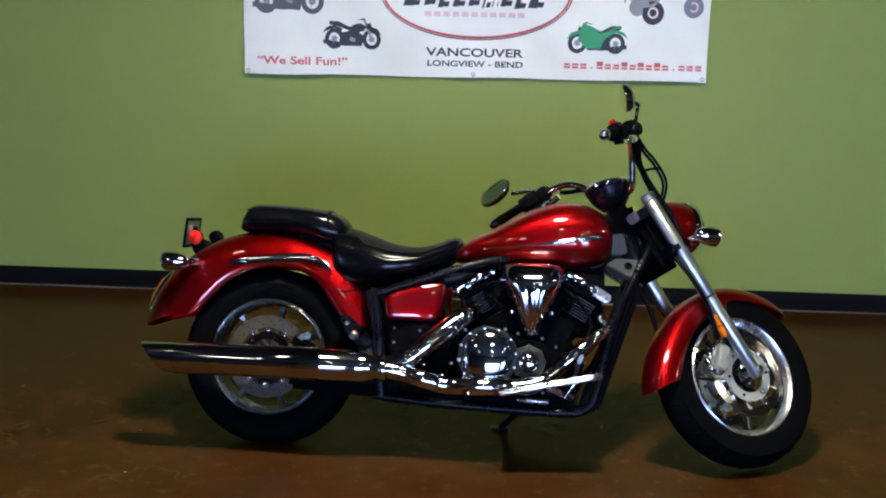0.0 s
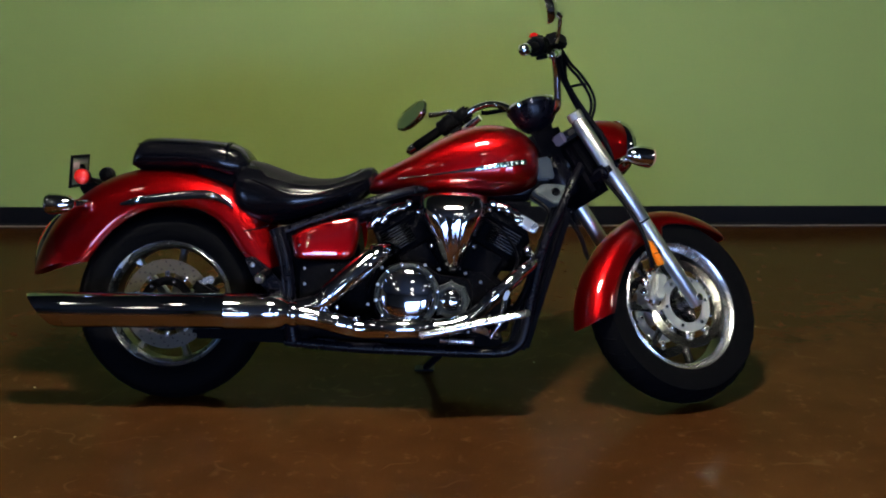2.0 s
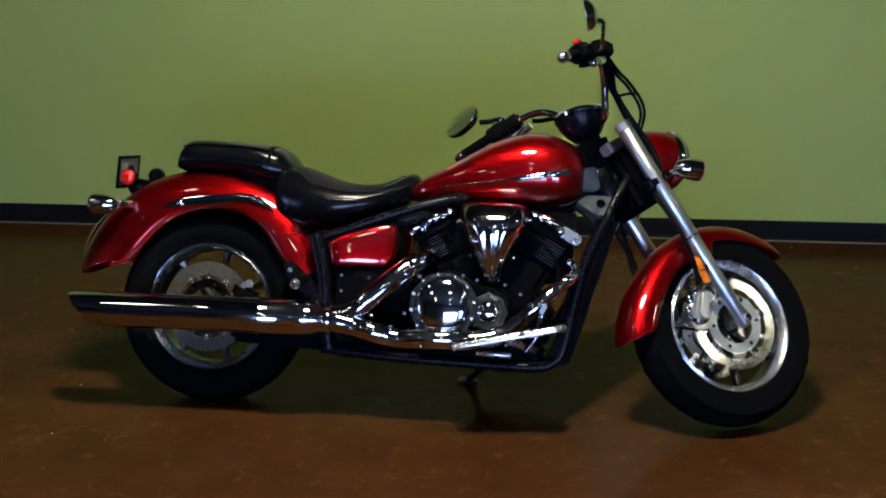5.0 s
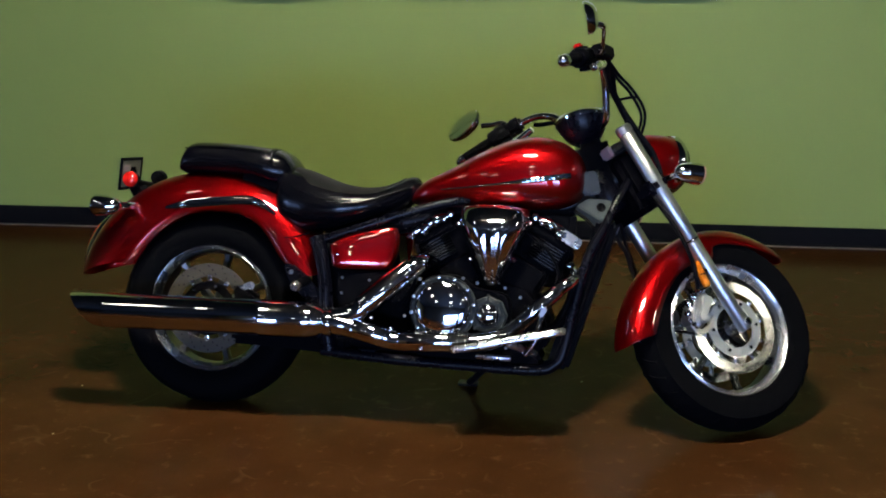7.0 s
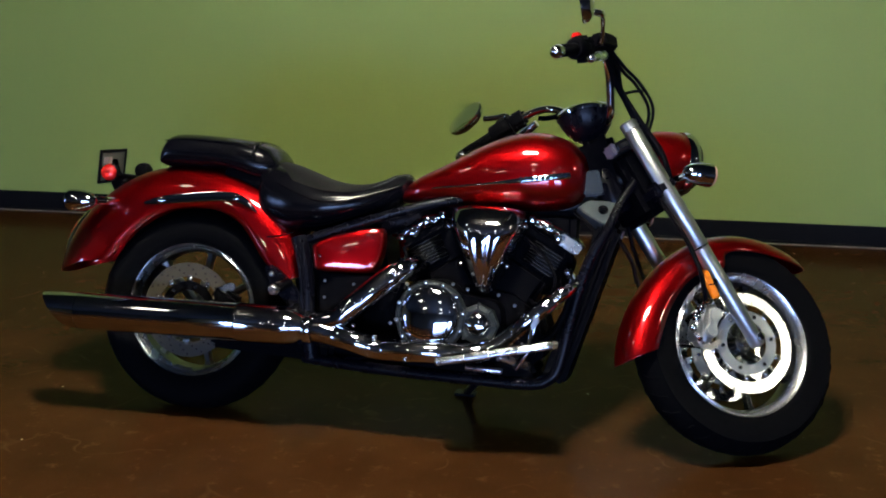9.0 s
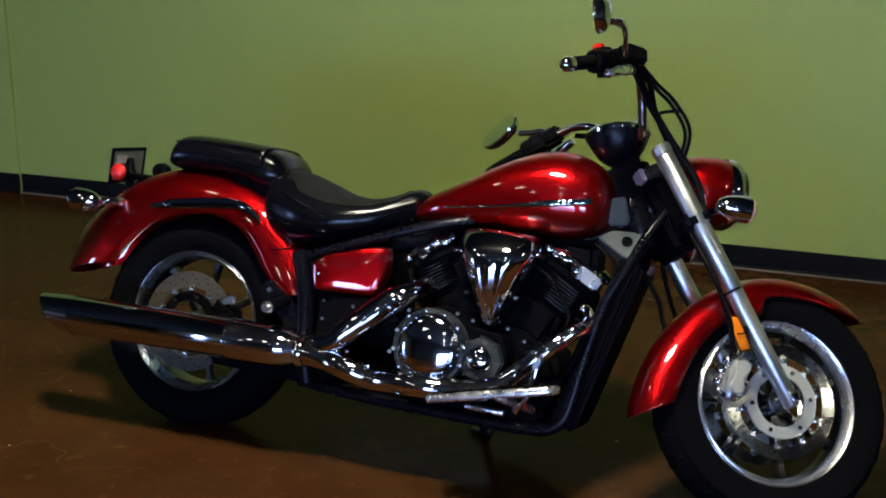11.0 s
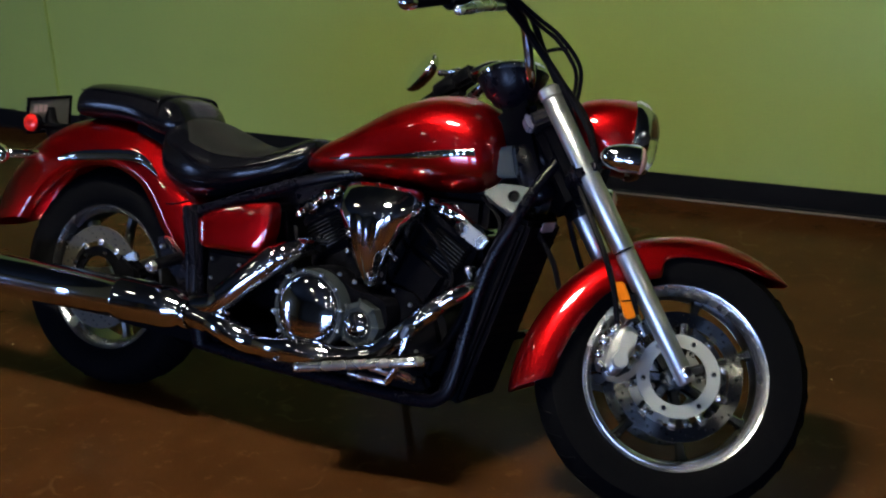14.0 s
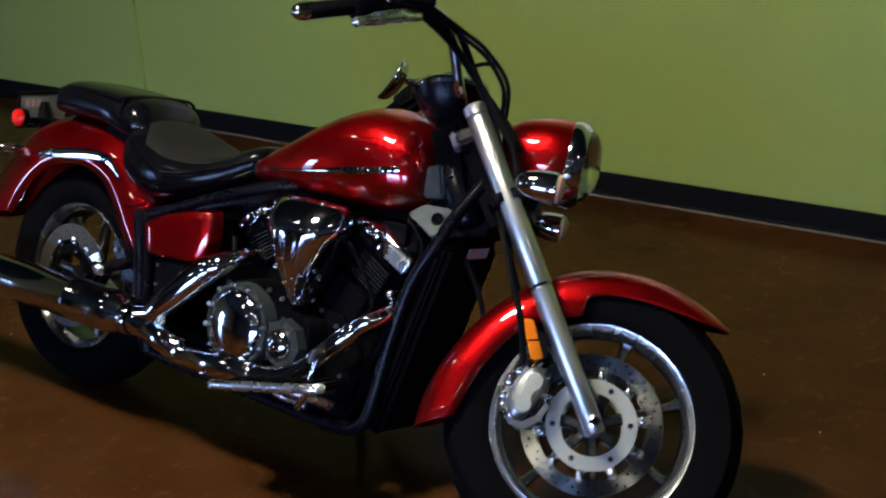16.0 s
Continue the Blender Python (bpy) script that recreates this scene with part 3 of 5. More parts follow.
def guard_strip(s):
    pts = [(-0.150, -0.1315, 0.650), (-0.125, -0.1320, 0.655), (-0.080, -0.1325, 0.664), (-0.006, -0.1325, 0.673), (0.060, -0.1325, 0.680), (0.120, -0.1325, 0.684), (0.160, -0.1325, 0.680), (0.192, -0.1325, 0.666), (0.225, -0.1315, 0.640)]
    sh = sweep(pts, [0.002, 0.008, 0.0135, 0.0150, 0.0150, 0.0150, 0.0140, 0.010, 0.002], 14, 6, 0.16)
    sh = sh if s < 0 else mirrored(sh)
    strip = part("fender_strip", sh, CHROME, bike, "chrome strip along the mudguard")
    for x, z in ((-0.092, 0.662), (0.158, 0.680)):
        b = dome(x, -0.134, z, 0.012, 0.010, 20)
        part("bolt", b if s < 0 else mirrored(b), CHROME, strip)


guard_strip(-1), guard_strip(1)

# tank: a function of its own so that the trim can lie on it
TANK = [(0.655, 0.700, 0.722, 0.030, 2.2), (0.675, 0.695, 0.745, 0.065, 2.3), (0.715, 0.692, 0.778, 0.092, 2.4), (0.80, 0.688, 0.822, 0.118, 2.4), (0.90, 0.686, 0.878, 0.136, 2.4), (0.98, 0.684, 0.912, 0.144, 2.4), (1.05, 0.684, 0.928, 0.146, 2.4), (1.12, 0.688, 0.923, 0.139, 2.4), (1.178, 0.699, 0.900, 0.122, 2.4), (1.216, 0.722, 0.864, 0.096, 2.4), (1.230, 0.752, 0.830, 0.062, 2.2), (1.234, 0.775, 0.808, 0.020, 2.0)]


def tank_side(x, z):
    xs = [s[0] for s in TANK]
    zb, zt, hw, e = (float(np.interp(x, xs, [s[i] for s in TANK])) for i in (1, 2, 3, 4))
    f = min(1.0, abs((z - (zb + zt) / 2) / ((zt - zb) / 2)))
    return hw * (1 - f ** e) ** (1 / e)


tank = part("fuel_tank", loft(TANK, 48, 6), PAINT, bike, "metallic red teardrop fuel tank")
for s in (-1, 1):
    pts, rad = [], []
    for f in np.linspace(0, 1, 12):
        x, z = 0.768 + 0.417 * f, 0.741 + 0.057 * f - 0.004 * math.sin(math.pi * f)
        pts.append((x, s * (tank_side(x, z) + 0.0005), z))
        rad.append(0.0025 + 0.0025 * f + 0.0050 * min(1.0, max(0.0, (f - 0.48) / 0.2)))
    strip = part("tank_strip", sweep(pts, rad, 10, 3, 0.5), CHROME, tank, "chrome spear trim on the tank")
    for i, f in enumerate(np.linspace(0.66, 0.97, 9)):
        x, z = 0.768 + 0.417 * f, 0.741 + 0.057 * f
        part("raised_letter_bar", moved(block((0.0085, 0.004, 0.013), None, 0.001), Matrix.Translation((x, s * (tank_side(x, z) + 0.005), z))), CHROME, strip)
cap = part("filler_cap", lathe([(0.036, 0.0), (0.036, 0.010), (0.028, 0.016), (0.004, 0.018)], (1.03, 0, 0.905), 32, "z"), CHROME, tank, "chrome filler cap")
part("tank_console", loft([(0.80, 0.815, 0.826, 0.012, 2.5), (0.90, 0.862, 0.882, 0.026, 2.5), (1.0, 0.900, 0.921, 0.030, 2.5), (1.10, 0.906, 0.928, 0.028, 2.5), (1.17, 0.884, 0.903, 0.018, 2.5)], 20), PAINT, tank)

# seats
SEAT = [(0.212, 0.670, 0.745, 0.085, 2.3), (0.235, 0.615, 0.800, 0.132, 2.45), (0.30, 0.588, 0.796, 0.155, 2.5), (0.36, 0.588, 0.776, 0.168, 2.45), (0.43, 0.596, 0.752, 0.170, 2.45), (0.50, 0.618, 0.741, 0.158, 2.5), (0.56, 0.638, 0.745, 0.136, 2.5), (0.61, 0.660, 0.762, 0.110, 2.4), (0.648, 0.684, 0.782, 0.086, 2.3), (0.676, 0.708, 0.784, 0.066, 2.2), (0.690, 0.735, 0.770, 0.030, 2.0)]
seat = part("rider_seat", loft(SEAT, 44, 6), VINYL, bike, "dished black vinyl rider seat with a stitched edge")


def seat_top(stations, x0, x1, share, lift):
    """A panel laid over the top of a seat, reaching the given share of its half width."""
    rings = []
    for x, zb, zt, hw, e in curve_through(stations, 6):
        if x0 <= x <= x1:
            f = share * min(1.0, 0.55 + 6.0 * min(x - x0, x1 - x))
            us = np.linspace(-1, 1, 25)
            top = [(x, u * f * hw, (zb + zt) / 2 + (zt - zb) / 2 * (1 - abs(u * f) ** e) ** (1 / e) + lift * (1 - u ** 8)) for u in us]
            rings.append(top + [(x, top[-1][1], top[-1][2] - 0.01), (x, top[0][1], top[0][2] - 0.01)])
    return skin(rings)


part("seat_panel", seat_top(SEAT, 0.262, 0.640, 0.88, 0.004), MATTE_VINYL, seat, "matte grey-black top panel")
for s in (-1, 1):
    part("piping", sweep([(0.29, s * 0.150, 0.735), (0.36, s * 0.1665, 0.706), (0.43, s * 0.1700, 0.685), (0.50, s * 0.158, 0.690), (0.56, s * 0.136, 0.705), (0.62, s * 0.107, 0.726), (0.67, s * 0.080, 0.748)], 0.003, 6), VINYL, seat)
pil = part("pillion_seat", loft([(-0.125, 0.780, 0.796, 0.080, 2.4), (-0.112, 0.774, 0.835, 0.108, 2.8), (-0.085, 0.772, 0.872, 0.120, 3.0), (-0.02, 0.772, 0.878, 0.128, 3.0), (0.08, 0.770, 0.874, 0.134, 3.0), (0.15, 0.755, 0.868, 0.136, 2.9), (0.20, 0.738, 0.862, 0.130, 2.8), (0.243, 0.735, 0.846, 0.118, 2.6), (0.270, 0.750, 0.815, 0.092, 2.3), (0.276, 0.775, 0.800, 0.05, 2.0)], 44, 6), VINYL, bike, "black vinyl passenger pad")
for s in (-1, 1):
    part("piping", sweep([(-0.10, s * 0.104, 0.852), (-0.02, s * 0.121, 0.858), (0.08, s * 0.127, 0.853), (0.15, s * 0.128, 0.850), (0.205, s * 0.120, 0.838)], 0.0018, 6), VINYL, pil)
part("seat_base", block((0.200, 0.190, 0.060), pose(0.195, 0, 0.745, 0, 14, 0), 0.015), PLASTIC, pil)
part("seat_strap", sweep([(0.205, -0.130, 0.800), (0.205, -0.122, 0.845), (0.205, -0.070, 0.858), (0.205, 0.070, 0.858), (0.205, 0.122, 0.845), (0.205, 0.130, 0.800)], 0.005, 8, 5), VINYL, pil)

# frame
for s in (-1, 1):
    part("frame_rail", sweep([(1.372, s * 0.040, 0.800), (1.335, s * 0.080, 0.725), (1.297, s * 0.105, 0.635), (1.250, s * 0.112, 0.538), (1.212, s * 0.114, 0.385), (1.184, s * 0.114, 0.240), (1.156, s * 0.114, 0.194), (1.090, s * 0.114, 0.174), (0.85, s * 0.114, 0.178), (0.60, s * 0.120, 0.188), (0.40, s * 0.125, 0.204)], [0.014, 0.014, 0.014, 0.015, 0.016, 0.017, 0.017, 0.017, 0.017, 0.017, 0.017], 14, 5), BLACK, bike, "black tubular frame rail")
    part("seat_rail", sweep([(0.380, s * 0.152, 0.558), (0.43, s * 0.151, 0.576), (0.54, s * 0.146, 0.616), (0.65, s * 0.138, 0.655), (0.76, s * 0.122, 0.690), (0.86, s * 0.090, 0.715)], 0.0145, 12), BLACK, bike, "black seat rail tube")
    pillar = sweep([(0.376, s * 0.158, 0.572), (0.396, s * 0.165, 0.510), (0.410, s * 0.168, 0.450), (0.418, s * 0.168, 0.380), (0.420, s * 0.160, 0.300), (0.430, s * 0.140, 0.210)], [0.026, 0.024, 0.022, 0.022, 0.024, 0.026], 12, 6, 1.0)
    post = part("frame_pillar", pillar, BLACK, bike, "black ribbed frame pillar")
    for d in (-0.011, 0.011):
        part("rib", sweep([(0.384 + d, s * 0.181, 0.548), (0.402 + d, s * 0.187, 0.490), (0.412 + d, s * 0.189, 0.430), (0.420 + d, s * 0.189, 0.350)], 0.006, 8), BLACK, post)
    part("swingarm", moved(block((0.50, 0.036, 0.062), None, 0.012), pose(0.20, s * 0.112, 0.290, 0, 6, 0)), BLACK, bike, "black swingarm")
part("belly_plate", block((0.560, 0.210, 0.020), pose(0.830, 0, 0.190, 0, 0, 0), 0.006), ENGINE, bike)
part("swingarm_brace", block((0.400, 0.250, 0.060), pose(0.290, 0, 0.232, 0, 3, 0), 0.015), ENGINE, bike)
part("backbone", sweep([(1.36, 0, 0.83), (1.15, 0, 0.70), (0.75, 0, 0.66), (0.40, 0, 0.58)], 0.040, 14), BLACK, bike)
part("inner_guard", block((0.30, 0.20, 0.34), pose(0.50, 0, 0.42, 0, -8, 0), 0.02), PLASTIC, bike)

def shrunk(base, layers, f):
    """A cushion with its outline drawn in to the share f about its middle."""
    cx, cz = sum(p[0] for p in base) / len(base), sum(p[1] for p in base) / len(base)
    return cushion([(cx + (x - cx) * f, cz + (z - cz) * f) for x, z in base], layers)


def cushion(base, layers, k=4):
    """A rounded cover: an outline in x and z drawn in step by step towards -y; layers of y and share."""
    ring = curve_through(base + [base[0]], k)[:-1]
    cx, cz = sum(p[0] for p in ring) / len(ring), sum(p[1] for p in ring) / len(ring)
    return skin([[(cx + (x - cx) * f, y, cz + (z - cz) * f) for x, z in ring] for y, f in layers])


# side covers
for s in (-1, 1):
    cover = cushion([(0.428, 0.548), (0.470, 0.574), (0.540, 0.596), (0.612, 0.612), (0.640, 0.602), (0.642, 0.545), (0.626, 0.492), (0.600, 0.474), (0.520, 0.472), (0.448, 0.476), (0.434, 0.505)], ((-0.110, 1.0), (-0.166, 1.0), (-0.178, 0.987), (-0.185, 0.955), (-0.189, 0.90), (-0.1915, 0.70), (-0.193, 0.35), (-0.1935, 0.05)), 5)
    cover = [(x, y - 0.014 + 0.20 * max(0.0, x - 0.455) * min(1.0, (-0.11 - y) / 0.04), z) for x, y, z in cover[0]], cover[1]
    cover = cover if s < 0 else mirrored(cover)
    sc = part("side_cover", cover, PAINT, bike, "metallic red side cover")
    b = dome(0.457, -0.196, 0.520, 0.008, 0.008, 16)
    part("bolt", b if s < 0 else mirrored(b), CHROME, sc)
eb = part("electrics_plate", prism([(0.452, 0.468), (0.640, 0.466), (0.600, 0.400), (0.560, 0.345), (0.456, 0.345)], -0.172, -0.120, 0.006), ENGINE, bike)
for x, z in ((0.470, 0.445), (0.470, 0.395), (0.560, 0.440), (0.535, 0.372)):
    part("bolt", bolt(x, -0.172, z, 0.005, 0.005), CAST, eb)

# engine
crank = part("crankcase", prism([(0.640, 0.300), (0.690, 0.220), (0.760, 0.196), (1.060, 0.196), (1.120, 0.230), (1.150, 0.320), (1.120, 0.400), (1.050, 0.455), (0.930, 0.470), (0.760, 0.470), (0.680, 0.430)], -0.100, 0.100, 0.022), ENGINE, bike, "black engine crankcase")
part("clutch_boss", cushion([(0.700, 0.300), (0.690, 0.390), (0.740, 0.455), (0.830, 0.468), (0.905, 0.430), (1.000, 0.410), (1.012, 0.330), (0.985, 0.282), (0.905, 0.280), (0.830, 0.252), (0.750, 0.258)], ((-0.080, 1.0), (-0.150, 1.0), (-0.160, 0.97), (-0.162, 0.05))), ENGINE, crank)
part("gearbox_case", prism([(0.440, 0.215), (0.760, 0.205), (0.760, 0.420), (0.640, 0.440), (0.470, 0.330)], -0.100, 0.100, 0.015), ENGINE, crank)
part("intake_duct", block((0.230, 0.130, 0.105), pose(1.090, 0, 0.640, 0, 0, 0), 0.02), ENGINE, crank)
part("valley_cover", prism([(0.700, 0.440), (0.690, 0.560), (0.770, 0.668), (1.150, 0.668), (1.205, 0.560), (1.180, 0.440)], -0.062, 0.062, 0.015), ENGINE, crank)
part("engine_sump", prism([(0.700, 0.215), (0.730, 0.172), (1.060, 0.165), (1.120, 0.200), (1.100, 0.240), (0.740, 0.240)], -0.105, 0.105, 0.012), ENGINE, crank)
cc = part("clutch_cover", lathe([(0.104, 0.030), (0.104, -0.014), (0.101, -0.020), (0.094, -0.022), (0.088, -0.016)], (0.804, -0.182, 0.361), 48), ENGINE_GREY, bike, "round black clutch cover rim with bolts")
part("clutch_dome", dome(0.804, -0.198, 0.361, 0.088, 0.030, 56, 0.2), CHROME, cc, "polished chrome clutch dome")
for i in range(12):
    a = 2 * math.pi * (i + 0.3) / 12
    part("bolt", bolt(0.804 + 0.1000 * math.cos(a), -0.202, 0.361 + 0.1000 * math.sin(a), 0.0065, 0.009), SATIN, cc)
for i in range(6):
    a = 2 * math.pi * (i + 0.5) / 6
    part("bolt", dome(0.804 + 0.080 * math.cos(a), -0.206, 0.361 + 0.078 * math.sin(a), 0.010, 0.008, 16), CHROME, cc)
pc = part("pump_cover", lathe([(0.062, 0.020), (0.060, -0.016), (0.046, -0.022), (0.040, -0.020)], (0.946, -0.170, 0.346), 8), ENGINE_GREY, bike, "black pump cover with radial ribs")
for i in range(8):
    a = 2 * math.pi * i / 8
    part("rib", rod((0.946 + 0.040 * math.cos(a), -0.192, 0.346 + 0.044 * math.sin(a)), (0.946 + 0.060 * math.cos(a), -0.187, 0.346 + 0.066 * math.sin(a)), 0.003, n=8), ENGINE_GREY, pc)
part("pump_dome", dome(0.946, -0.188, 0.346, 0.037, 0.024, 40), CHROME, pc, "chrome pump dome")
part("bolt", bolt(0.946, -0.213, 0.346, 0.007, 0.006), CHROME, pc)
for x, z in ((0.675, 0.330), (0.690, 0.255), (0.905, 0.445), (0.990, 0.432), (1.040, 0.404), (1.080, 0.360), (1.070, 0.290), (1.000, 0.240), (0.885, 0.250), (0.860, 0.458), (0.720, 0.450)):
    part("bolt", bolt(x, -0.152 if x < 0.95 else -0.100, z, 0.0055, 0.009), CAST, crank)


def cylinder(lean_deg, x, z, name, label):
    """One finned cylinder with head and chrome rocker cover, its foot at x, z."""
    m = pose(x, 0, z, 0, lean_deg, 0)
    barrel = part(name, moved(loft_up([(0.0, 0.056, 0.070), (0.150, 0.056, 0.070)]), m), ENGINE, bike, label)
    d = 1 if lean_deg > 0 else -1
    part("jacket", block((0.138, 0.176, 0.120), m @ Matrix.Translation((0, 0, 0.060)), 0.018, 3), ENGINE, barrel)
    wide, mid = (0.066, 0.036) if d > 0 else (0.044, -0.020)
    for i in range(8):
        h = 0.128 + i * 0.0092
        part("fin", block((0.100, 0.188, 0.0042), m @ Matrix.Translation((d * 0.022, 0, h)), 0.0016, 1), ENGINE, barrel)
        part("fin_edge", block((wide, 0.0016, 0.0018), m @ Matrix.Translation((mid, -0.0946, h)), 0), FIN_EDGE, barrel, "bare machined fin edge")
    head = part("cylinder_head", block((0.150, 0.180, 0.036), m @ Matrix.Translation((d * 0.008, 0, 0.214)), 0.010), ENGINE, bike, "black cylinder head")
    roll = [sweep([(d * u, s * 0.078, 0.240 + 0.006 * k) for u, k in ((-0.058, 0), (-0.030, 1), (0.020, 1.5), (0.070, 1), (0.094, 0))], [0.009, 0.015, 0.016, 0.015, 0.009], 16, 5) for s in (-1, 1)]
    roll.append(block((0.130, 0.160, 0.034), Matrix.Translation((d * 0.018, 0, 0.246)), 0.012, 3))
    roll.append(sweep([(d * 0.018, -0.060, 0.254), (d * 0.018, 0, 0.258), (d * 0.018, 0.060, 0.254)], [0.016, 0.020, 0.016], 16, 5))
    rock = part("rocker_cover", moved(join(*roll), m), CHROME, head, "chrome rocker cover")
    for u, v, r in ((-0.040, 0.236, 0.010), (0.022, 0.238, 0.013), (0.076, 0.236, 0.010)):
        c = m @ Vector((d * u, -0.096, v))
        part("rocker_bolt", dome(c.x, c.y, c.z, r, 0.008, 18), CHROME, head)
    if d > 0:
        part("rocker_plate", block((0.074, 0.022, 0.036), m @ pose(0.066, -0.094, 0.240, -8, 0, 6), 0.006), SATIN, head, "flat bright alloy plate")
    for u0, u1, v, r in ((0.020, 0.044, 0.236, 0.018), (-0.030, 0.000, 0.246, 0.018)):
        part("rocker_lug", rod(tuple(m @ Vector((d * u0, -0.092, v))), tuple(m @ Vector((d * u1, -0.092, v - 0.002))), r, n=20), CHROME, head)
    c = m @ Vector((d * 0.026, -0.104, 0.240))
    part("bolt", bolt(c.x, c.y, c.z, 0.014, 0.012), CHROME, head)
    c = m @ Vector((-d * 0.068, -0.080, 0.242))
    part("bolt", bolt(c.x, c.y - 0.012, c.z, 0.013, 0.016), CHROME, head)
    c = m @ Vector((d * 0.108, -0.094, 0.168))
    part("plug_cap", dome(c.x, c.y, c.z, 0.015, 0.022, 18), CHROME, head, "chrome plug cap")
    return m


def loft_up(rows):
    """A round body along z: rows of z, x radius, y radius."""
    return skin([[(rx * math.cos(a), ry * math.sin(a), z) for a in np.linspace(0, 2 * math.pi, 28, endpoint=False)] for z, rx, ry in rows])


cylinder(-30, 0.865, 0.420, "rear_cylinder", "black finned rear cylinder")
cylinder(30, 1.015, 0.420, "front_cylinder", "black finned front cylinder")


def cleaner(n=41):
    """An inverted teardrop cover: a fluted V-shaped face under a top that slopes back."""
    rows = [(0.692, 0.086, -0.140), (0.690, 0.098, -0.162), (0.684, 0.107, -0.174), (0.672, 0.112, -0.187), (0.658, 0.115, -0.199), (0.644, 0.116, -0.209), (0.632, 0.115, -0.215)]
    rows += [(0.620 - 0.168 * f, 0.112 - 0.084 * f, -0.217 + 0.048 * f ** 1.8) for f in np.linspace(0, 1, 15)]
    rows += [(0.444, 0.024, -0.164), (0.437, 0.017, -0.156), (0.433, 0.008, -0.146)]
    rings = []
    for z, hw, y in rows:
        flute = max(0.0, min(1.0, (0.625 - z) / 0.03, (z - 0.436) / 0.05))
        face = []
        for u in np.linspace(-1, 1, n):
            k = (1 - abs(u) ** 3.4) ** 0.6
            wave = 0.0017 * flute * k * math.cos(2.5 * 2 * math.pi * u)
            face.append((0.951 + hw * u, -0.120 + (y + 0.120) * k - wave, z + 0.004 * (1 - u * u) * (z > 0.64)))
        back = [(0.951 + hw * u * 0.9, -0.105, z) for u in np.linspace(1, -1, 9)]
        rings.append(face + back)
    return skin(rings)


ac = part("air_cleaner", cleaner(), CHROME, bike, "chrome teardrop air cleaner with flutes", smooth=60)
for x, z in ((0.838, 0.630), (1.066, 0.640), (0.953, 0.446), (0.952, 0.690), (0.900, 0.688), (1.004, 0.688), (0.880, 0.520), (1.020, 0.520)):
    part("bolt", dome(x, -0.158, z, 0.008, 0.010, 14), CHROME, ac)

# exhaust
mu = part("muffler", lathe([(0.028, 0.455), (0.034, 0.430), (0.050, 0.405), (0.0575, 0.372), (0.0585, 0.340), (0.0585, 0.232), (0.0595, 0.230), (0.0595, 0.222), (0.0582, 0.220), (0.0570, 0.0), (0.0560, -0.295)], (0, -0.226, 0.306), 44, "x"), CHROME, bike, "long chrome muffler with a slash-cut tip")
tip = []
for i in range(8):
    f = i / 7
    ring = []
    for a in np.linspace(0, 2 * math.pi, 40, endpoint=False):
        r = 0.0572 - 0.006 * f
        end = -0.378 - 0.042 * math.sin(a)
        ring.append((-0.296 + (end + 0.296) * f, -0.226 + r * math.cos(a), 0.306 + r * math.sin(a)))
    tip.append(ring)
inner = [[(x + 0.004, -0.226 + (y + 0.226) * 0.88, 0.306 + (z - 0.306) * 0.88) for x, y, z in tip[-1]]] + [[(-0.30, -0.226 + 0.044 * math.cos(a), 0.306 + 0.044 * math.sin(a)) for a in np.linspace(0, 2 * math.pi, 40, endpoint=False)]]
part("muffler_tip", skin(tip + inner, False), CHROME, mu, "slash-cut chrome end")
part("clamp", lathe([(0.040, 0.0), (0.043, 0.004), (0.043, 0.022), (0.040, 0.026)], (0.430, -0.222, 0.300), 32, "x", True), CHROME, mu)
lower = part("front_pipe", sweep([(0.42, -0.222, 0.300), (0.47, -0.220, 0.298), (0.52, -0.217, 0.288), (0.62, -0.213, 0.262), (0.66, -0.212, 0.254), (0.70, -0.211, 0.252), (0.86, -0.208, 0.256), (0.935, -0.204, 0.262), (0.985, -0.197, 0.277), (1.035, -0.191, 0.310), (1.170, -0.172, 0.437), (1.196, -0.158, 0.456), (1.210, -0.120, 0.474), (1.190, -0.060, 0.500)], [0.036, 0.036, 0.034, 0.032, 0.031, 0.031, 0.031, 0.030, 0.028, 0.025, 0.021, 0.021, 0.020, 0.020], 24, 6), CHROME, bike, "chrome front exhaust pipe with heat shield")
part("heat_shield", rod((0.515, -0.219, 0.290), (0.645, -0.2145, 0.257), 0.0345, 0.0335, 28), CHROME, lower)
part("heat_shield", rod((0.665, -0.2140, 0.2545), (0.900, -0.2090, 0.2585), 0.0335, 0.0325, 28), CHROME, lower)
part("heat_shield", rod((1.050, -0.191, 0.324), (1.166, -0.1745, 0.4335), 0.0245, 0.0235, 24), CHROME, lower)
upper = part("rear_pipe", sweep([(0.45, -0.214, 0.318), (0.52, -0.213, 0.332), (0.56, -0.212, 0.362), (0.69, -0.198, 0.473), (0.722, -0.180, 0.498), (0.742, -0.140, 0.512), (0.752, -0.090, 0.518)], [0.030, 0.033, 0.034, 0.032, 0.029, 0.025, 0.024], 24, 6), CHROME, bike, "chrome rear exhaust pipe with heat shield")
part("heat_shield", rod((0.545, -0.216, 0.352), (0.705, -0.201, 0.489), 0.0365, 0.0350, 28), CHROME, upper)
for x, z in ((0.700, 0.480), (0.690, 0.458)):
    part("bolt", dome(x, -0.232, z, 0.008, 0.006, 14), CHROME, upper)
for x, z in ((0.745, 0.232), (0.650, 0.290), (0.585, 0.322)):
    part("bolt", dome(x, -0.238, z, 0.007, 0.006, 14), CHROME, lower)

# radiator and its guard
tilt = math.degrees(math.atan2(0.135, 0.44))
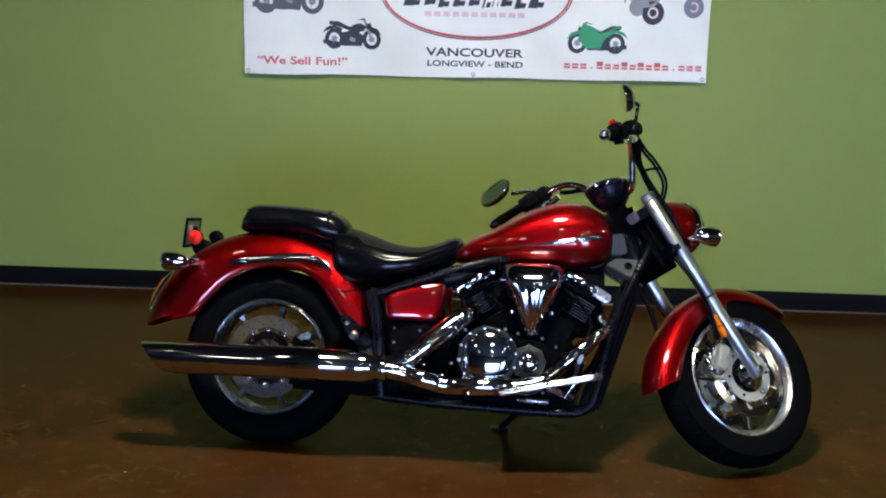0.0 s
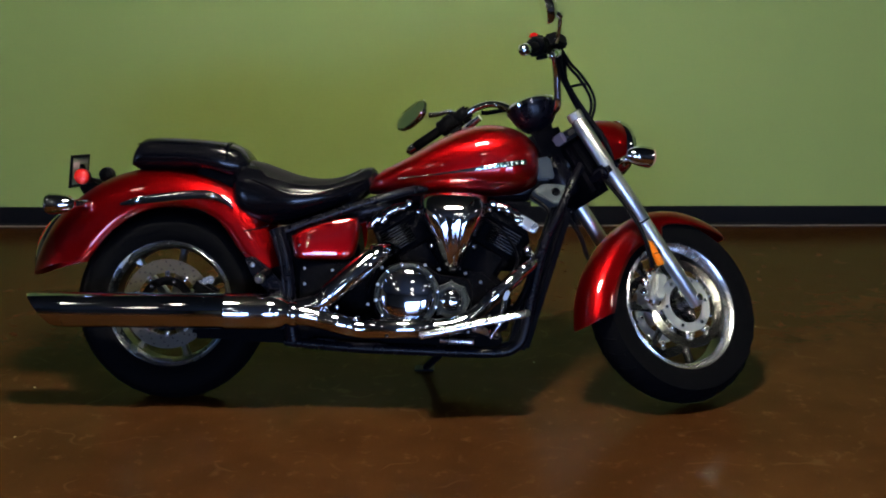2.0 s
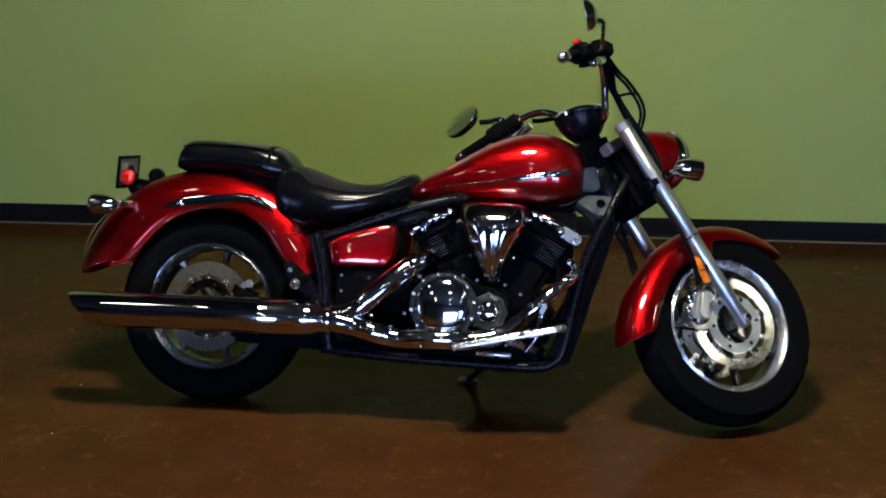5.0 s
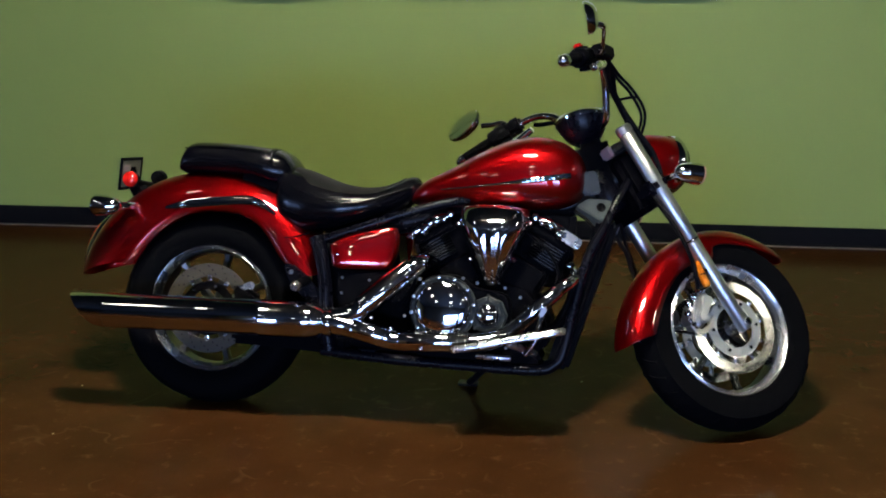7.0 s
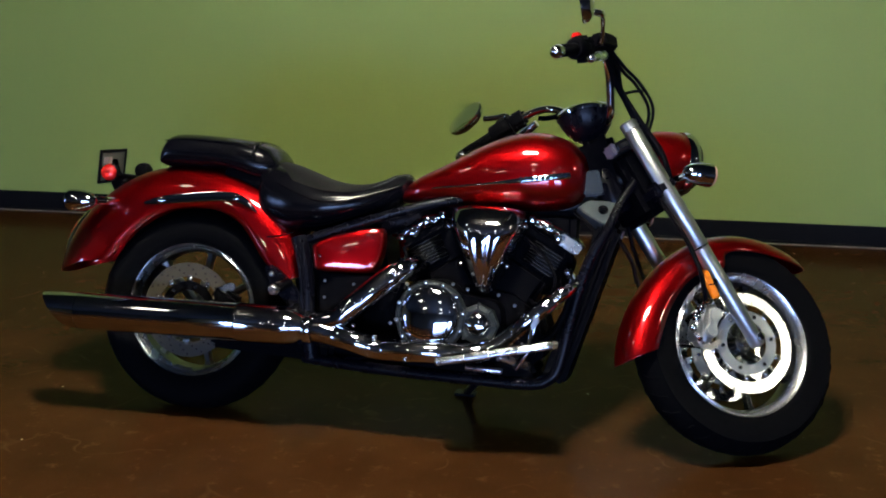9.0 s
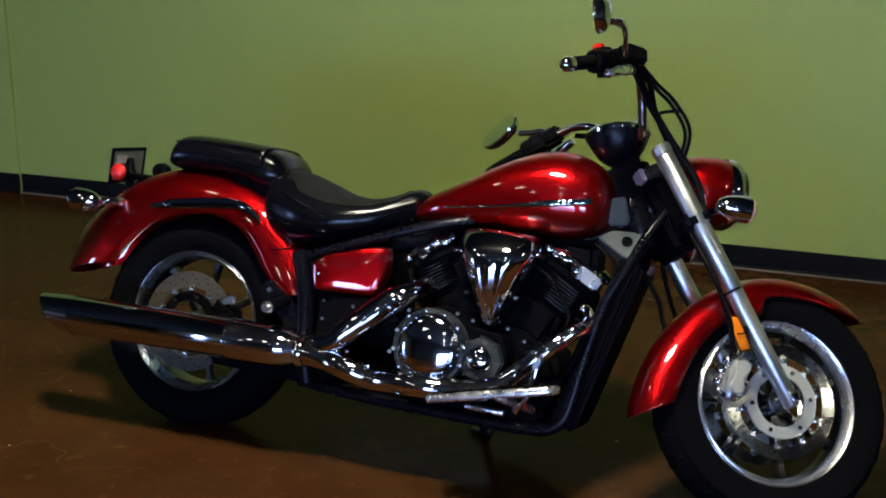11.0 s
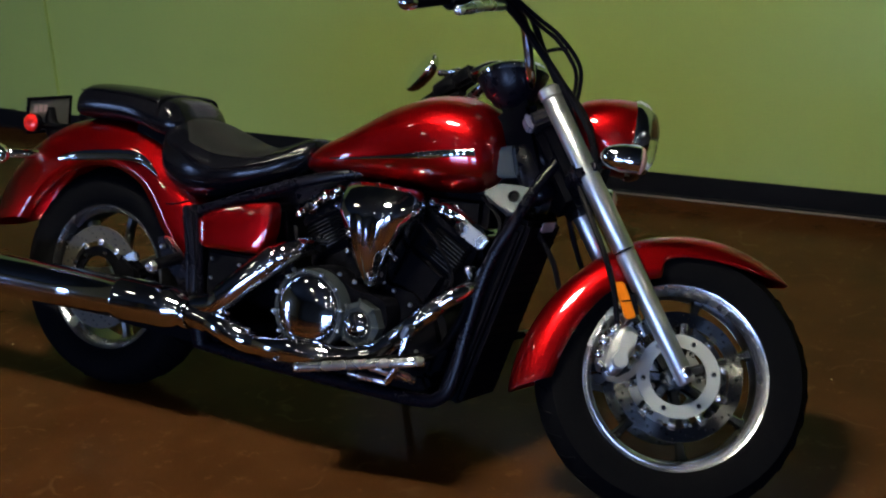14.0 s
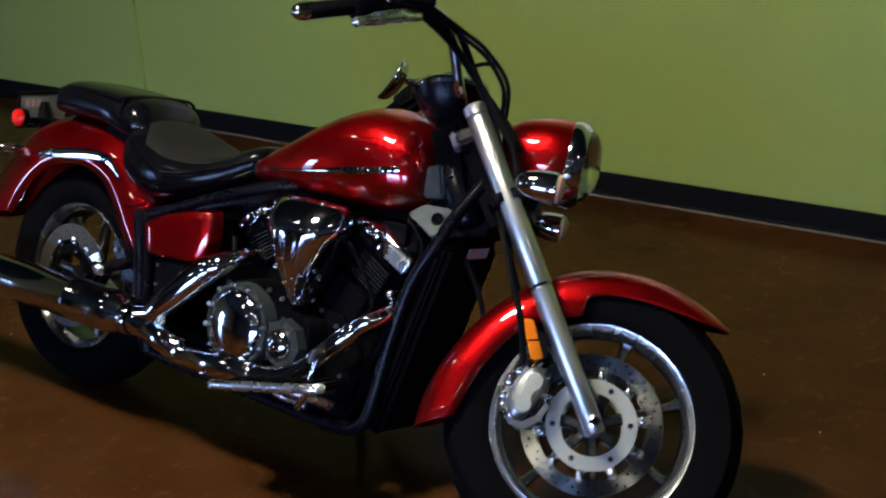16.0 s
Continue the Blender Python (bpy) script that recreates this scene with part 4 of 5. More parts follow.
rm4 = pose(1.236, 0, 0.420, 0, tilt, 0)
rad = part("radiator", block((0.070, 0.196, 0.490), rm4, 0.012), PLASTIC, bike, "black radiator behind the front wheel")
for i in range(15):
    part("radiator_fin", block((0.006, 0.180, 0.004), rm4 @ Matrix.Translation((0.0335, 0, -0.19 + i * 0.027)), 0), ENGINE, rad)
for s in (-1, 1):
    part("radiator_guard", sweep([tuple(rm4 @ Vector((0.010, s * 0.099, h))) for h in (-0.215, -0.08, 0.08, 0.215)], 0.008, 10), ENGINE, rad)
part("warning_sticker", block((0.0015, 0.075, 0.026), rm4 @ Matrix.Translation((0.0365, 0.010, 0.232)), 0), PALE, rad, "pale sticker")

# neck covers
for s in (-1, 1):
    low = prism([(1.206, 0.704), (1.242, 0.731), (1.330, 0.731), (1.334, 0.724), (1.293, 0.658), (1.280, 0.656)], -0.090, -0.030, 0.005)
    up = prism([(1.216, 0.812), (1.264, 0.822), (1.283, 0.748), (1.222, 0.740)], -0.072, -0.020, 0.006)
    low = moved(low, Matrix.Translation((1.270, -0.085, 0.695)) @ Matrix.Rotation(radians(13), 4, "Z") @ Matrix.Rotation(radians(-22), 4, "X") @ Matrix.Translation((-1.270, 0.085, -0.695)))
    nc = part("neck_cover", low if s < 0 else mirrored(low), GREY, bike, "grey plastic neck cover")
    part("neck_panel", up if s < 0 else mirrored(up), DARKGREY, nc)
    g = moved(lathe([(0.014, 0.0), (0.015, -0.003), (0.012, -0.004), (0.010, 0.0)], (1.284, -0.090, 0.700), 20), Matrix.Translation((1.270, -0.085, 0.695)) @ Matrix.Rotation(radians(13), 4, "Z") @ Matrix.Rotation(radians(-22), 4, "X") @ Matrix.Translation((-1.270, 0.085, -0.695)))
    part("rubber_plug", g if s < 0 else mirrored(g), PLASTIC, nc, "black rubber plug")
part("neck_shroud", block((0.110, 0.110, 0.230), pose(1.275, 0, 0.815, 0, -20, 0), 0.02), ENGINE, bike, "black wiring shroud round the neck")
part("steering_neck", rod((1.330, 0, 0.690), (1.255, 0, 0.815), 0.040), BLACK, bike, "black steering neck", STEER)

# controls by the foot
BM = pose(1.022, -0.262, 0.276, 0, -12.2, 0)
for s in (-1, 1):
    f = lambda sh: sh if s < 0 else mirrored(sh)
    board = part("floorboard", f(block((0.330, 0.105, 0.016), BM, 0.006)), PLASTIC, bike, "long rider floorboard with a bright edge")
    part("edge_trim", f(sweep([tuple(BM @ Vector(v)) for v in ((-0.172, -0.046, 0), (-0.150, -0.055, 0), (0.0, -0.0565, 0), (0.140, -0.053, 0), (0.178, -0.030, 0))], 0.0115, 8, flat=0.45)), SATIN, board, "bright metal edge")
    for i in range(7):
        part("rubber_bar", f(block((0.020, 0.086, 0.006), BM @ Matrix.Translation((-0.120 + 0.040 * i, 0, 0.010)), 0.002)), RUBBER, board)
    part("board_hinge", f(rod((1.02, -0.235, 0.262), (1.10, -0.150, 0.230), 0.011)), SATIN, board)
ped = part("brake_pedal", sweep([(1.072, -0.240, 0.232), (1.105, -0.250, 0.282), (1.116, -0.250, 0.335), (1.124, -0.250, 0.365)], [0.010, 0.0085, 0.008, 0.008], 10, 6, 0.8), CHROME, bike, "chrome brake pedal")
part("pedal_pad", block((0.014, 0.040, 0.036), pose(1.124, -0.252, 0.366, 0, 24, 0), 0.005), CAST, ped, "bright pedal pad")
part("brake_cylinder", rod((0.910, -0.152, 0.214), (1.021, -0.152, 0.210), 0.009), SATIN, bike, "bright brake rod")
part("side_stand", join(rod((0.930, 0.120, 0.175), (0.842, 0.262, 0.088), 0.012), block((0.070, 0.045, 0.008), pose(0.838, 0.270, 0.086, 16.57, 0, 0), 0.003)), BLACK, bike, "black side stand")
hang = part("passenger_peg_bracket", prism([(0.270, 0.478), (0.300, 0.482), (0.352, 0.440), (0.396, 0.392), (0.402, 0.330), (0.372, 0.330), (0.340, 0.376), (0.296, 0.420)], -0.172, -0.140, 0.006), BLACK, bike, "black passenger peg bracket")
part("passenger_peg", rod((0.350, -0.160, 0.430), (0.338, -0.255, 0.412), 0.017, 0.015), PLASTIC, hang)
part("peg_end", rod((0.339, -0.250, 0.413), (0.337, -0.268, 0.409), 0.018, 0.014), SATIN, hang, "bright peg end")
part("bolt", bolt(0.300, -0.172, 0.455, 0.009, 0.008), CAST, hang)
part("axle_adjuster", block((0.050, 0.020, 0.026), pose(0.137, -0.112, 0.398, 0, -25, 0), 0.005), SATIN, bike, "bright caliper pin")
part("rear_caliper", block((0.090, 0.050, 0.055), pose(0.135, -0.105, 0.365, 0, 30, 0), 0.012), ENGINE, bike, "black rear brake caliper")

# tail: lamp, plate, signals
tail = part("tail_lamp", fender(0, 0.322, [(166, 0.486, 0.476, 0.020, 0), (163, 0.496, 0.474, 0.036, 0), (156, 0.502, 0.474, 0.044, 0), (147, 0.500, 0.474, 0.044, 0), (140, 0.490, 0.472, 0.034, 0)], 18), CHROME, bike, "chrome tail lamp housing on the mudguard")
shell(tail, 0.003)
shell(part("tail_lens", fender(0, 0.322, [(162, 0.498, 0.480, 0.026, 0), (156, 0.507, 0.480, 0.034, 0), (149, 0.506, 0.480, 0.034, 0), (144, 0.498, 0.480, 0.026, 0)], 16), REDLENS, tail, "red tail lens"), 0.003)
pm = pose(-0.330, 0, 0.768, 6, 6, 0)
pl = part("licence_plate", block((0.003, 0.160, 0.098), pm, 0.0012, 1), PLATE, bike, "blank metal plate in a black frame")
for (u, v), (a, b) in (((0, 0.050), (0.176, 0.010)), ((0, -0.050), (0.176, 0.010)), ((0.083, 0), (0.010, 0.092)), ((-0.083, 0), (0.010, 0.092))):
    part("plate_frame", block((0.009, a, b), pm @ Matrix.Translation((0, u, v)), 0.002, 1), PLASTIC, pl)
part("plate_bracket", sweep([(-0.325, 0.0, 0.790), (-0.318, 0, 0.745), (-0.29, 0, 0.705), (-0.24, 0, 0.690)], [0.012, 0.020, 0.030, 0.024], 12), PLASTIC, pl)
for i in range(3):
    part("plate_mark_bar", block((0.0012, 0.014, 0.022), pm @ Matrix.Translation((0.0024, -0.055 + 0.019 * i, 0.020)), 0), PALE, pl)
bar = part("marker_bar", rod((-0.285, -0.085, 0.735), (-0.285, 0.085, 0.735), 0.010), PLASTIC, bike)
part("marker_housing", lathe([(0.014, 0.030), (0.026, 0.020), (0.027, 0.0)], (-0.285, -0.110, 0.742), 28), PLASTIC, bar)
part("marker_lens", dome(-0.285, -0.110, 0.742, 0.026, 0.018, 28), REDLENS, bar, "round red marker lens")
part("marker_housing", mirrored(lathe([(0.008, 0.030), (0.024, 0.022), (0.028, 0.0), (0.026, -0.012), (0.006, -0.022)], (-0.262, -0.095, 0.760), 28)), PLASTIC, bar)


def signal(x, y, z, d, turn, name, lens, label):
    """A bullet turn signal along x; d: +1 faces ahead, -1 behind."""
    pro = [(0.004, -0.052), (0.016, -0.046), (0.026, -0.030), (0.0325, -0.006), (0.0345, 0.020), (0.0345, 0.034), (0.030, 0.038)]
    b = part(name, lathe([(r, d * h) for r, h in pro], (x, y, z), 32, "x"), CHROME, bike, label, turn)
    part("lens", lathe([(r, d * h) for r, h in ((0.031, 0.037), (0.030, 0.043), (0.020, 0.050), (0.003, 0.053))], (x, y, z), 28, "x"), lens, b, "", turn)
    return b


for s in (-1, 1):
    b = signal(-0.325, s * 0.205, 0.647, -1, None, "rear_turn_signal", STEEL, "chrome bullet rear turn signal")
    part("stalk", rod((-0.300, s * 0.180, 0.650), (-0.250, s * 0.085, 0.652), 0.013), CHROME, b)
    b = signal(1.478, s * 0.205, 0.769, 1, STEER, "front_turn_signal", SIGNAL_LENS, "chrome bullet front turn signal")
    part("stalk", rod((1.470, s * 0.180, 0.776), (1.440, s * 0.090, 0.782), 0.012), CHROME, b, "", STEER)

# fork, steered
TOP, BOT = Vector((1.288, 0, 0.931)), Vector((1.703, 0, 0.302))
for s in (-1, 1):
    o = Vector((0, s * 0.122, 0))
    j = TOP + (BOT - TOP) * 0.565
    fk = part("fork_leg", rod(tuple(TOP + (BOT - TOP) * 0.035 + o), tuple(j + o), 0.0250, n=28), FORK, bike, "bright fork cover tube", STEER)
    part("fork_cap", rod(tuple(TOP + o), tuple(TOP + (BOT - TOP) * 0.04 + o), 0.0262, 0.0266, n=28), FORK, fk, "", STEER)
    part("fork_slider", rod(tuple(j + o), tuple(BOT + o), 0.0240, 0.0215, n=28), FORK, fk, "bright fork slider", STEER)
    part("fork_seal", rod(tuple(j - (BOT - TOP) * 0.006 + o), tuple(j + (BOT - TOP) * 0.004 + o), 0.0256, n=28), CHROME, fk, "", STEER)
    ab = lathe([(0.012, 0.0), (0.013, -0.006), (0.008, -0.008), (0.007, -0.002)], (AX + 0.006, -0.122 - 0.021, AZ + 0.004), 20)
    part("axle_pinch", ab if s < 0 else mirrored(ab), SATIN, fk, "", STEER)
    ab = lathe([(0.0075, -0.0045), (0.004, -0.0055), (0.001, -0.0055)], (AX + 0.006, -0.122 - 0.021, AZ + 0.004), 18)
    part("axle_bore", ab if s < 0 else mirrored(ab), PLASTIC, fk, "", STEER)
    cal = join(cushion([(1.512, 0.312), (1.522, 0.372), (1.545, 0.408), (1.572, 0.404), (1.580, 0.372), (1.566, 0.330), (1.548, 0.296), (1.524, 0.290)], ((-0.070, 0.96), (-0.112, 1.0), (-0.122, 0.97), (-0.130, 0.84), (-0.134, 0.5), (-0.135, 0.05))), cushion([(1.496, 0.318), (1.506, 0.362), (1.522, 0.372), (1.530, 0.340), (1.522, 0.306), (1.504, 0.300)], ((-0.080, 1.0), (-0.116, 1.0), (-0.122, 0.85), (-0.124, 0.1))))
    cp = part("front_caliper", cal if s < 0 else mirrored(cal), CALIPER, bike, "alloy front brake caliper", STEER)
    cap8 = shrunk([(1.560, 0.408), (1.580, 0.396), (1.580, 0.372), (1.564, 0.354), (1.560, 0.336), (1.566, 0.314), (1.552, 0.296), (1.528, 0.300), (1.520, 0.322), (1.532, 0.346), (1.536, 0.376), (1.542, 0.400)], ((-0.120, 1.0), (-0.140, 1.0), (-0.144, 0.94), (-0.145, 0.05)), 0.80)
    part("piston_cap", cap8 if s < 0 else mirrored(cap8), CARRIER, cp, "pale two-lobed caliper cap", STEER)
    for x, z in ((1.512, 0.300), (1.580, 0.395), (1.528, 0.405)):
        b = bolt(x, -0.126, z, 0.008, 0.010)
        part("bolt", b if s < 0 else mirrored(b), CHROME, cp, "", STEER)
    for x0, z0, x1, z1 in ((1.505, 0.352, 1.560, 0.420), (1.500, 0.318, 1.530, 0.292)):
        b = rod((x0, -0.118, z0), (x1, -0.118, z1), 0.007, n=10)
        part("slide_pin", b if s < 0 else mirrored(b), SATIN, cp, "", STEER)
    for k in range(3):
        b = block((0.007, 0.020, 0.030), pose(1.507 + 0.010 * k, -0.118, 0.352 + 0.020 * k, 0, 35, 0), 0.002, 1)
        part("cooling_rib", b if s < 0 else mirrored(b), SATIN, cp, "", STEER)
    for x, z, r, h in ((1.508, 0.368, 0.015, 0.020), (1.522, 0.392, 0.012, 0.022), (1.500, 0.336, 0.012, 0.016)):
        b = dome(x, -0.112, z, r, h, 18, 0.5)
        part("bore_plug", b if s < 0 else mirrored(b), CHROME, cp, "", STEER)
    b = prism([(1.506, 0.300), (1.524, 0.278), (1.556, 0.276), (1.586, 0.300), (1.598, 0.336), (1.588, 0.340), (1.574, 0.310), (1.548, 0.290), (1.526, 0.294)], -0.118, -0.108, 0.002)
    part("pad_carrier", b if s < 0 else mirrored(b), CAST, cp, "", STEER)
    rf2 = prism([(1.503, 0.496), (1.527, 0.500), (1.565, 0.424), (1.541, 0.415)], -0.158, -0.146, 0.003)
    rfl = part("fork_reflector", rf2 if s < 0 else mirrored(rf2), AMBER, bike, "amber side reflector", STEER)
    rf3 = prism([(1.5245, 0.456), (1.5475, 0.462), (1.5475, 0.458), (1.5265, 0.452)], -0.1595, -0.157, 0.0005)
    part("lens_rib", rf3 if s < 0 else mirrored(rf3), PLASTIC, rfl, "", STEER)
    rb2 = prism([(1.508, 0.490), (1.560, 0.480), (1.572, 0.430), (1.545, 0.422)], -0.146, -0.120, 0.003)
    part("reflector_bracket", rb2 if s < 0 else mirrored(rb2), BLACK, fk, "", STEER)
    part("brake_hose", sweep([(1.385, s * 0.095, 0.740), (1.430, s * 0.140, 0.640), (1.470, s * 0.158, 0.560), (1.505, s * 0.156, 0.480), (1.525, s * 0.140, 0.410)], 0.007, 8), CABLE, fk, "", STEER)
part("fork_axle", rod((AX, -0.115, AZ), (AX, 0.115, AZ), 0.012), SATIN, bike, "", STEER)
tm = pose(1.316, 0, 0.886, 0, -32.67, 0)
part("top_clamp", block((0.090, 0.216, 0.034), tm @ Matrix.Translation((-0.020, 0, 0)), 0.010, 3), CLAMP, bike, "grey alloy top fork clamp", STEER)
part("lower_clamp", block((0.080, 0.290, 0.050), pose(1.405, 0, 0.745, 0, -32.67, 0), 0.014, 3), BLACK, bike, "black lower fork clamp", STEER)
# The clamp's pinkish face as a paler block, brightness painted in.
part("clamp_lit_face", block((0.016, 0.070, 0.036), tm @ Matrix.Translation((-0.064, -0.064, 0.002)), 0.005), PALE, bike, "pale pink face of the clamp, its lit tone put into the colour", STEER)

# headlamp
hl = part("headlamp", lathe([(0.020, -0.125), (0.052, -0.112), (0.074, -0.085), (0.088, -0.045), (0.094, 0.000), (0.095, 0.040), (0.092, 0.044)], (1.474, 0, 0.878), 48, "x"), PAINT, bike, "metallic red headlamp shell with chrome ring", STEER)
part("headlamp_ring", lathe([(0.097, 0.036), (0.100, 0.046), (0.098, 0.062), (0.090, 0.074), (0.083, 0.074), (0.082, 0.050)], (1.474, 0, 0.878), 48, "x", True), CHROME, hl, "chrome headlamp ring", STEER)
part("reflector_bowl", lathe([(0.082, 0.068), (0.070, 0.040), (0.045, 0.016), (0.012, 0.004)], (1.474, 0, 0.878), 40, "x"), CHROME, hl, "", STEER)
lens = part("headlamp_lens", lathe([(0.083, 0.072), (0.074, 0.090), (0.050, 0.102), (0.020, 0.107), (0.002, 0.108)], (1.474, 0, 0.878), 40, "x"), CLEAR, hl, "clear headlamp glass", STEER)
lens.visible_shadow = False
part("fork_shroud", block((0.084, 0.200, 0.215), pose(1.366, 0.020, 0.778, 0, -32.67, 0), 0.02), ENGINE, bike, "black cover between the fork legs", STEER)
part("headlamp_bracket", block((0.100, 0.150, 0.080), pose(1.420, 0, 0.770, 0, 10, 0), 0.02), BLACK, bike, "", STEER)
part("signal_bar", rod((1.445, -0.110, 0.780), (1.445, 0.110, 0.780), 0.013), CHROME, bike, "", STEER)

# speedometer pod and handlebar
POD = STEER @ pose(1.209, 0, 0.986, 0, -11, 0)
pod = part("speedometer", lathe([(0.006, -0.086), (0.028, -0.083), (0.050, -0.068), (0.069, -0.042), (0.082, -0.015), (0.087, 0.002), (0.076, 0.006)], (0, 0, 0), 40, "z"), BLACK, bike, "black speedometer bowl with a chrome ring", POD)
part("bezel", lathe([(0.066, 0.004), (0.068, 0.012), (0.076, 0.018), (0.085, 0.014), (0.090, 0.004), (0.088, -0.004), (0.083, 0.000)], (0, 0, 0), 40, "z", True), CHROME, pod, "chrome speedometer bezel", POD)
part("dial", lathe([(0.066, 0.007), (0.004, 0.008)], (0, 0, 0), 32, "z"), BLACK, pod, "", POD)
part("pod_bracket", sweep([(1.222, 0, 0.915), (1.240, 0, 0.896), (1.300, 0, 0.876)], 0.018, 10), BLACK, pod, "", STEER)
HALF = [(1.250, 0.0, 0.958), (1.250, -0.055, 0.955), (1.246, -0.098, 0.964), (1.232, -0.128, 1.004), (1.212, -0.163, 1.056), (1.186, -0.200, 1.084), (1.145, -0.238, 1.088), (1.085, -0.292, 1.060), (1.015, -0.352, 1.014), (0.945, -0.415, 0.964)]
hb = part("handlebar", sweep([(x, -y, z) for x, y, z in reversed(HALF[1:])] + HALF, 0.0125, 16, 6), CHROME, bike, "swept-back chrome handlebar", STEER)
FX, FY = Vector((0.879, -0.410, -0.247)), Vector((0.479, 0.750, 0.451))
FZ = FX.cross(FY)
FAR_MIRROR = Matrix(((FX.x, FY.x, FZ.x, 0.974), (FX.y, FY.y, FZ.y, -0.441), (FX.z, FY.z, FZ.z, 1.108), (0, 0, 0, 1)))
for s in (-1, 1):
    f = lambda sh: sh if s < 0 else mirrored(sh)
    a, b = (1.060, -0.312, 1.044), (0.948, -0.412, 0.966)
    g = part("handgrip", f(rod(a, along(a, b, 0.93), 0.0170, 0.0178, 20)), RUBBER, hb, "black ribbed rubber grip", STEER)
    part("bar_end", f(sweep([along(a, b, q) for q in (0.92, 0.98, 1.04, 1.09, 1.12, 1.13)], [0.0190, 0.0192, 0.0180, 0.0140, 0.0075, 0.0010], 20, 3)), CHROME, hb, "chrome bar end", STEER)
    sw = join(rod(along(a, b, 0.30), along(a, b, -0.10), 0.030, n=20), rod(along(a, b, -0.08), along(a, b, -0.40), 0.024, n=20), block((0.072, 0.052, 0.074), pose(1.064, -0.312, 1.040, 0, -24, 40), 0.014), block((0.050, 0.040, 0.056), pose(1.098, -0.282, 1.066, 0, -24, 40), 0.010))
    part("switch_housing", f(sw), PLASTIC, hb, "black switch housing", STEER)
    res = block((0.078, 0.048, 0.042), pose(1.140, -0.290, 1.086, 0, -12, 35), 0.007)
    if s < 0:
        part("fluid_reservoir", f(res), PLASTIC, hb, "black brake fluid reservoir", STEER)
    part("lever", f(sweep([(1.150, -0.265, 1.056), (1.122, -0.318, 1.030), (1.092, -0.356, 1.004), (1.066, -0.384, 0.982), (1.056, -0.392, 0.974), (1.050, -0.397, 0.970)], [0.012, 0.015, 0.013, 0.009, 0.012, 0.002], 10, 6)), SATIN, hb, "bright hand lever", STEER)
    if s < 0:
        part("kill_switch", block((0.024, 0.026, 0.018), pose(1.046, -0.312, 1.078, 0, -24, 40), 0.005), REDLENS, hb, "red engine stop switch", STEER)
    stem = [(1.099, -0.352, 1.046), (1.097, -0.372, 1.056), (1.088, -0.398, 1.073), (1.074, -0.428, 1.083), (1.055, -0.457, 1.078), (1.026, -0.468, 1.072)] if s < 0 else [(1.100, -0.310, 1.058), (1.090, -0.322, 1.082), (1.070, -0.345, 1.102), (1.045, -0.372, 1.100), (1.018, -0.400, 1.104)]
    mi = part("mirror_stem", f(sweep(stem, [0.0075, 0.0065, 0.006, 0.008, 0.011, 0.008] if s < 0 else [0.0065, 0.006, 0.008, 0.009, 0.010], 10, 6)), CHROME, bike, "chrome mirror stem", STEER)
    hm = pose(1.000, -0.486, 1.080, 50, -8, -26) if s < 0 else FAR_MIRROR
    hw, hh = (0.060, 0.045) if s < 0 else (0.072, 0.043)
    rings = []
    for x, k in ((0.022, 0.15), (0.020, 0.45), (0.012, 0.78), (0.0, 0.95), (-0.012, 1.0), (-0.015, 0.97)):
        rings.append([tuple(hm @ Vector((x, k * hw * math.copysign(abs(math.cos(t)) ** 0.85, math.cos(t)), k * hh * math.copysign(abs(math.sin(t)) ** 0.85, math.sin(t))))) for t in np.linspace(0, 2 * math.pi, 36, endpoint=False)])
    part("mirror_head", f(skin(rings)), CHROME, mi, "oval chrome mirror head", STEER)
    glass = [[tuple(hm @ Vector((x, k * (hw - 0.004) * math.copysign(abs(math.cos(t)) ** 0.85, math.cos(t)), k * (hh - 0.004) * math.copysign(abs(math.sin(t)) ** 0.85, math.sin(t))))) for t in np.linspace(0, 2 * math.pi, 36, endpoint=False)] for x, k in ((-0.0145, 1.0), (-0.0165, 0.98), (-0.0168, 0.02))]
    part("mirror_glass", f(skin(glass)), MIRROR, mi, "mirror glass", STEER)
CABLES = [
    [(1.150, -0.268, 1.066), (1.170, -0.255, 1.063), (1.206, -0.200, 1.049), (1.234, -0.165, 1.025), (1.274, -0.140, 0.993), (1.306, -0.130, 0.959), (1.344, -0.115, 0.927), (1.376, -0.105, 0.897), (1.407, -0.100, 0.853)],
    [(1.150, -0.278, 1.084), (1.173, -0.262, 1.081), (1.240, -0.210, 1.061), (1.281, -0.190, 1.046), (1.311, -0.178, 1.026), (1.340, -0.165, 1.001), (1.356, -0.155, 0.976), (1.362, -0.140, 0.948), (1.362, -0.110, 0.910)],
    [(1.150, -0.272, 1.076), (1.178, -0.252, 1.073), (1.240, -0.200, 1.052), (1.281, -0.180, 1.036), (1.307, -0.168, 1.018), (1.333, -0.157, 0.992), (1.347, -0.147, 0.970), (1.352, -0.132, 0.944), (1.350, -0.100, 0.900)],
    [(1.155, -0.262, 1.074), (1.178, -0.250, 1.072), (1.220, -0.200, 1.068), (1.242, -0.165, 1.046), (1.262, -0.140, 1.017), (1.300, -0.128, 0.960), (1.345, -0.125, 0.890), (1.400, -0.118, 0.780)],
]
for i, c in enumerate(CABLES):
    r = 0.0085 if i in (0, 3) else 0.005
    part("control_cable", sweep(c, r, 8, 7), CABLE, bike, "black control cable" if i == 0 else "", STEER)
    if i == 3:
        part("control_cable", mirrored(sweep(c, r, 8, 7)), CABLE, bike, "", STEER)
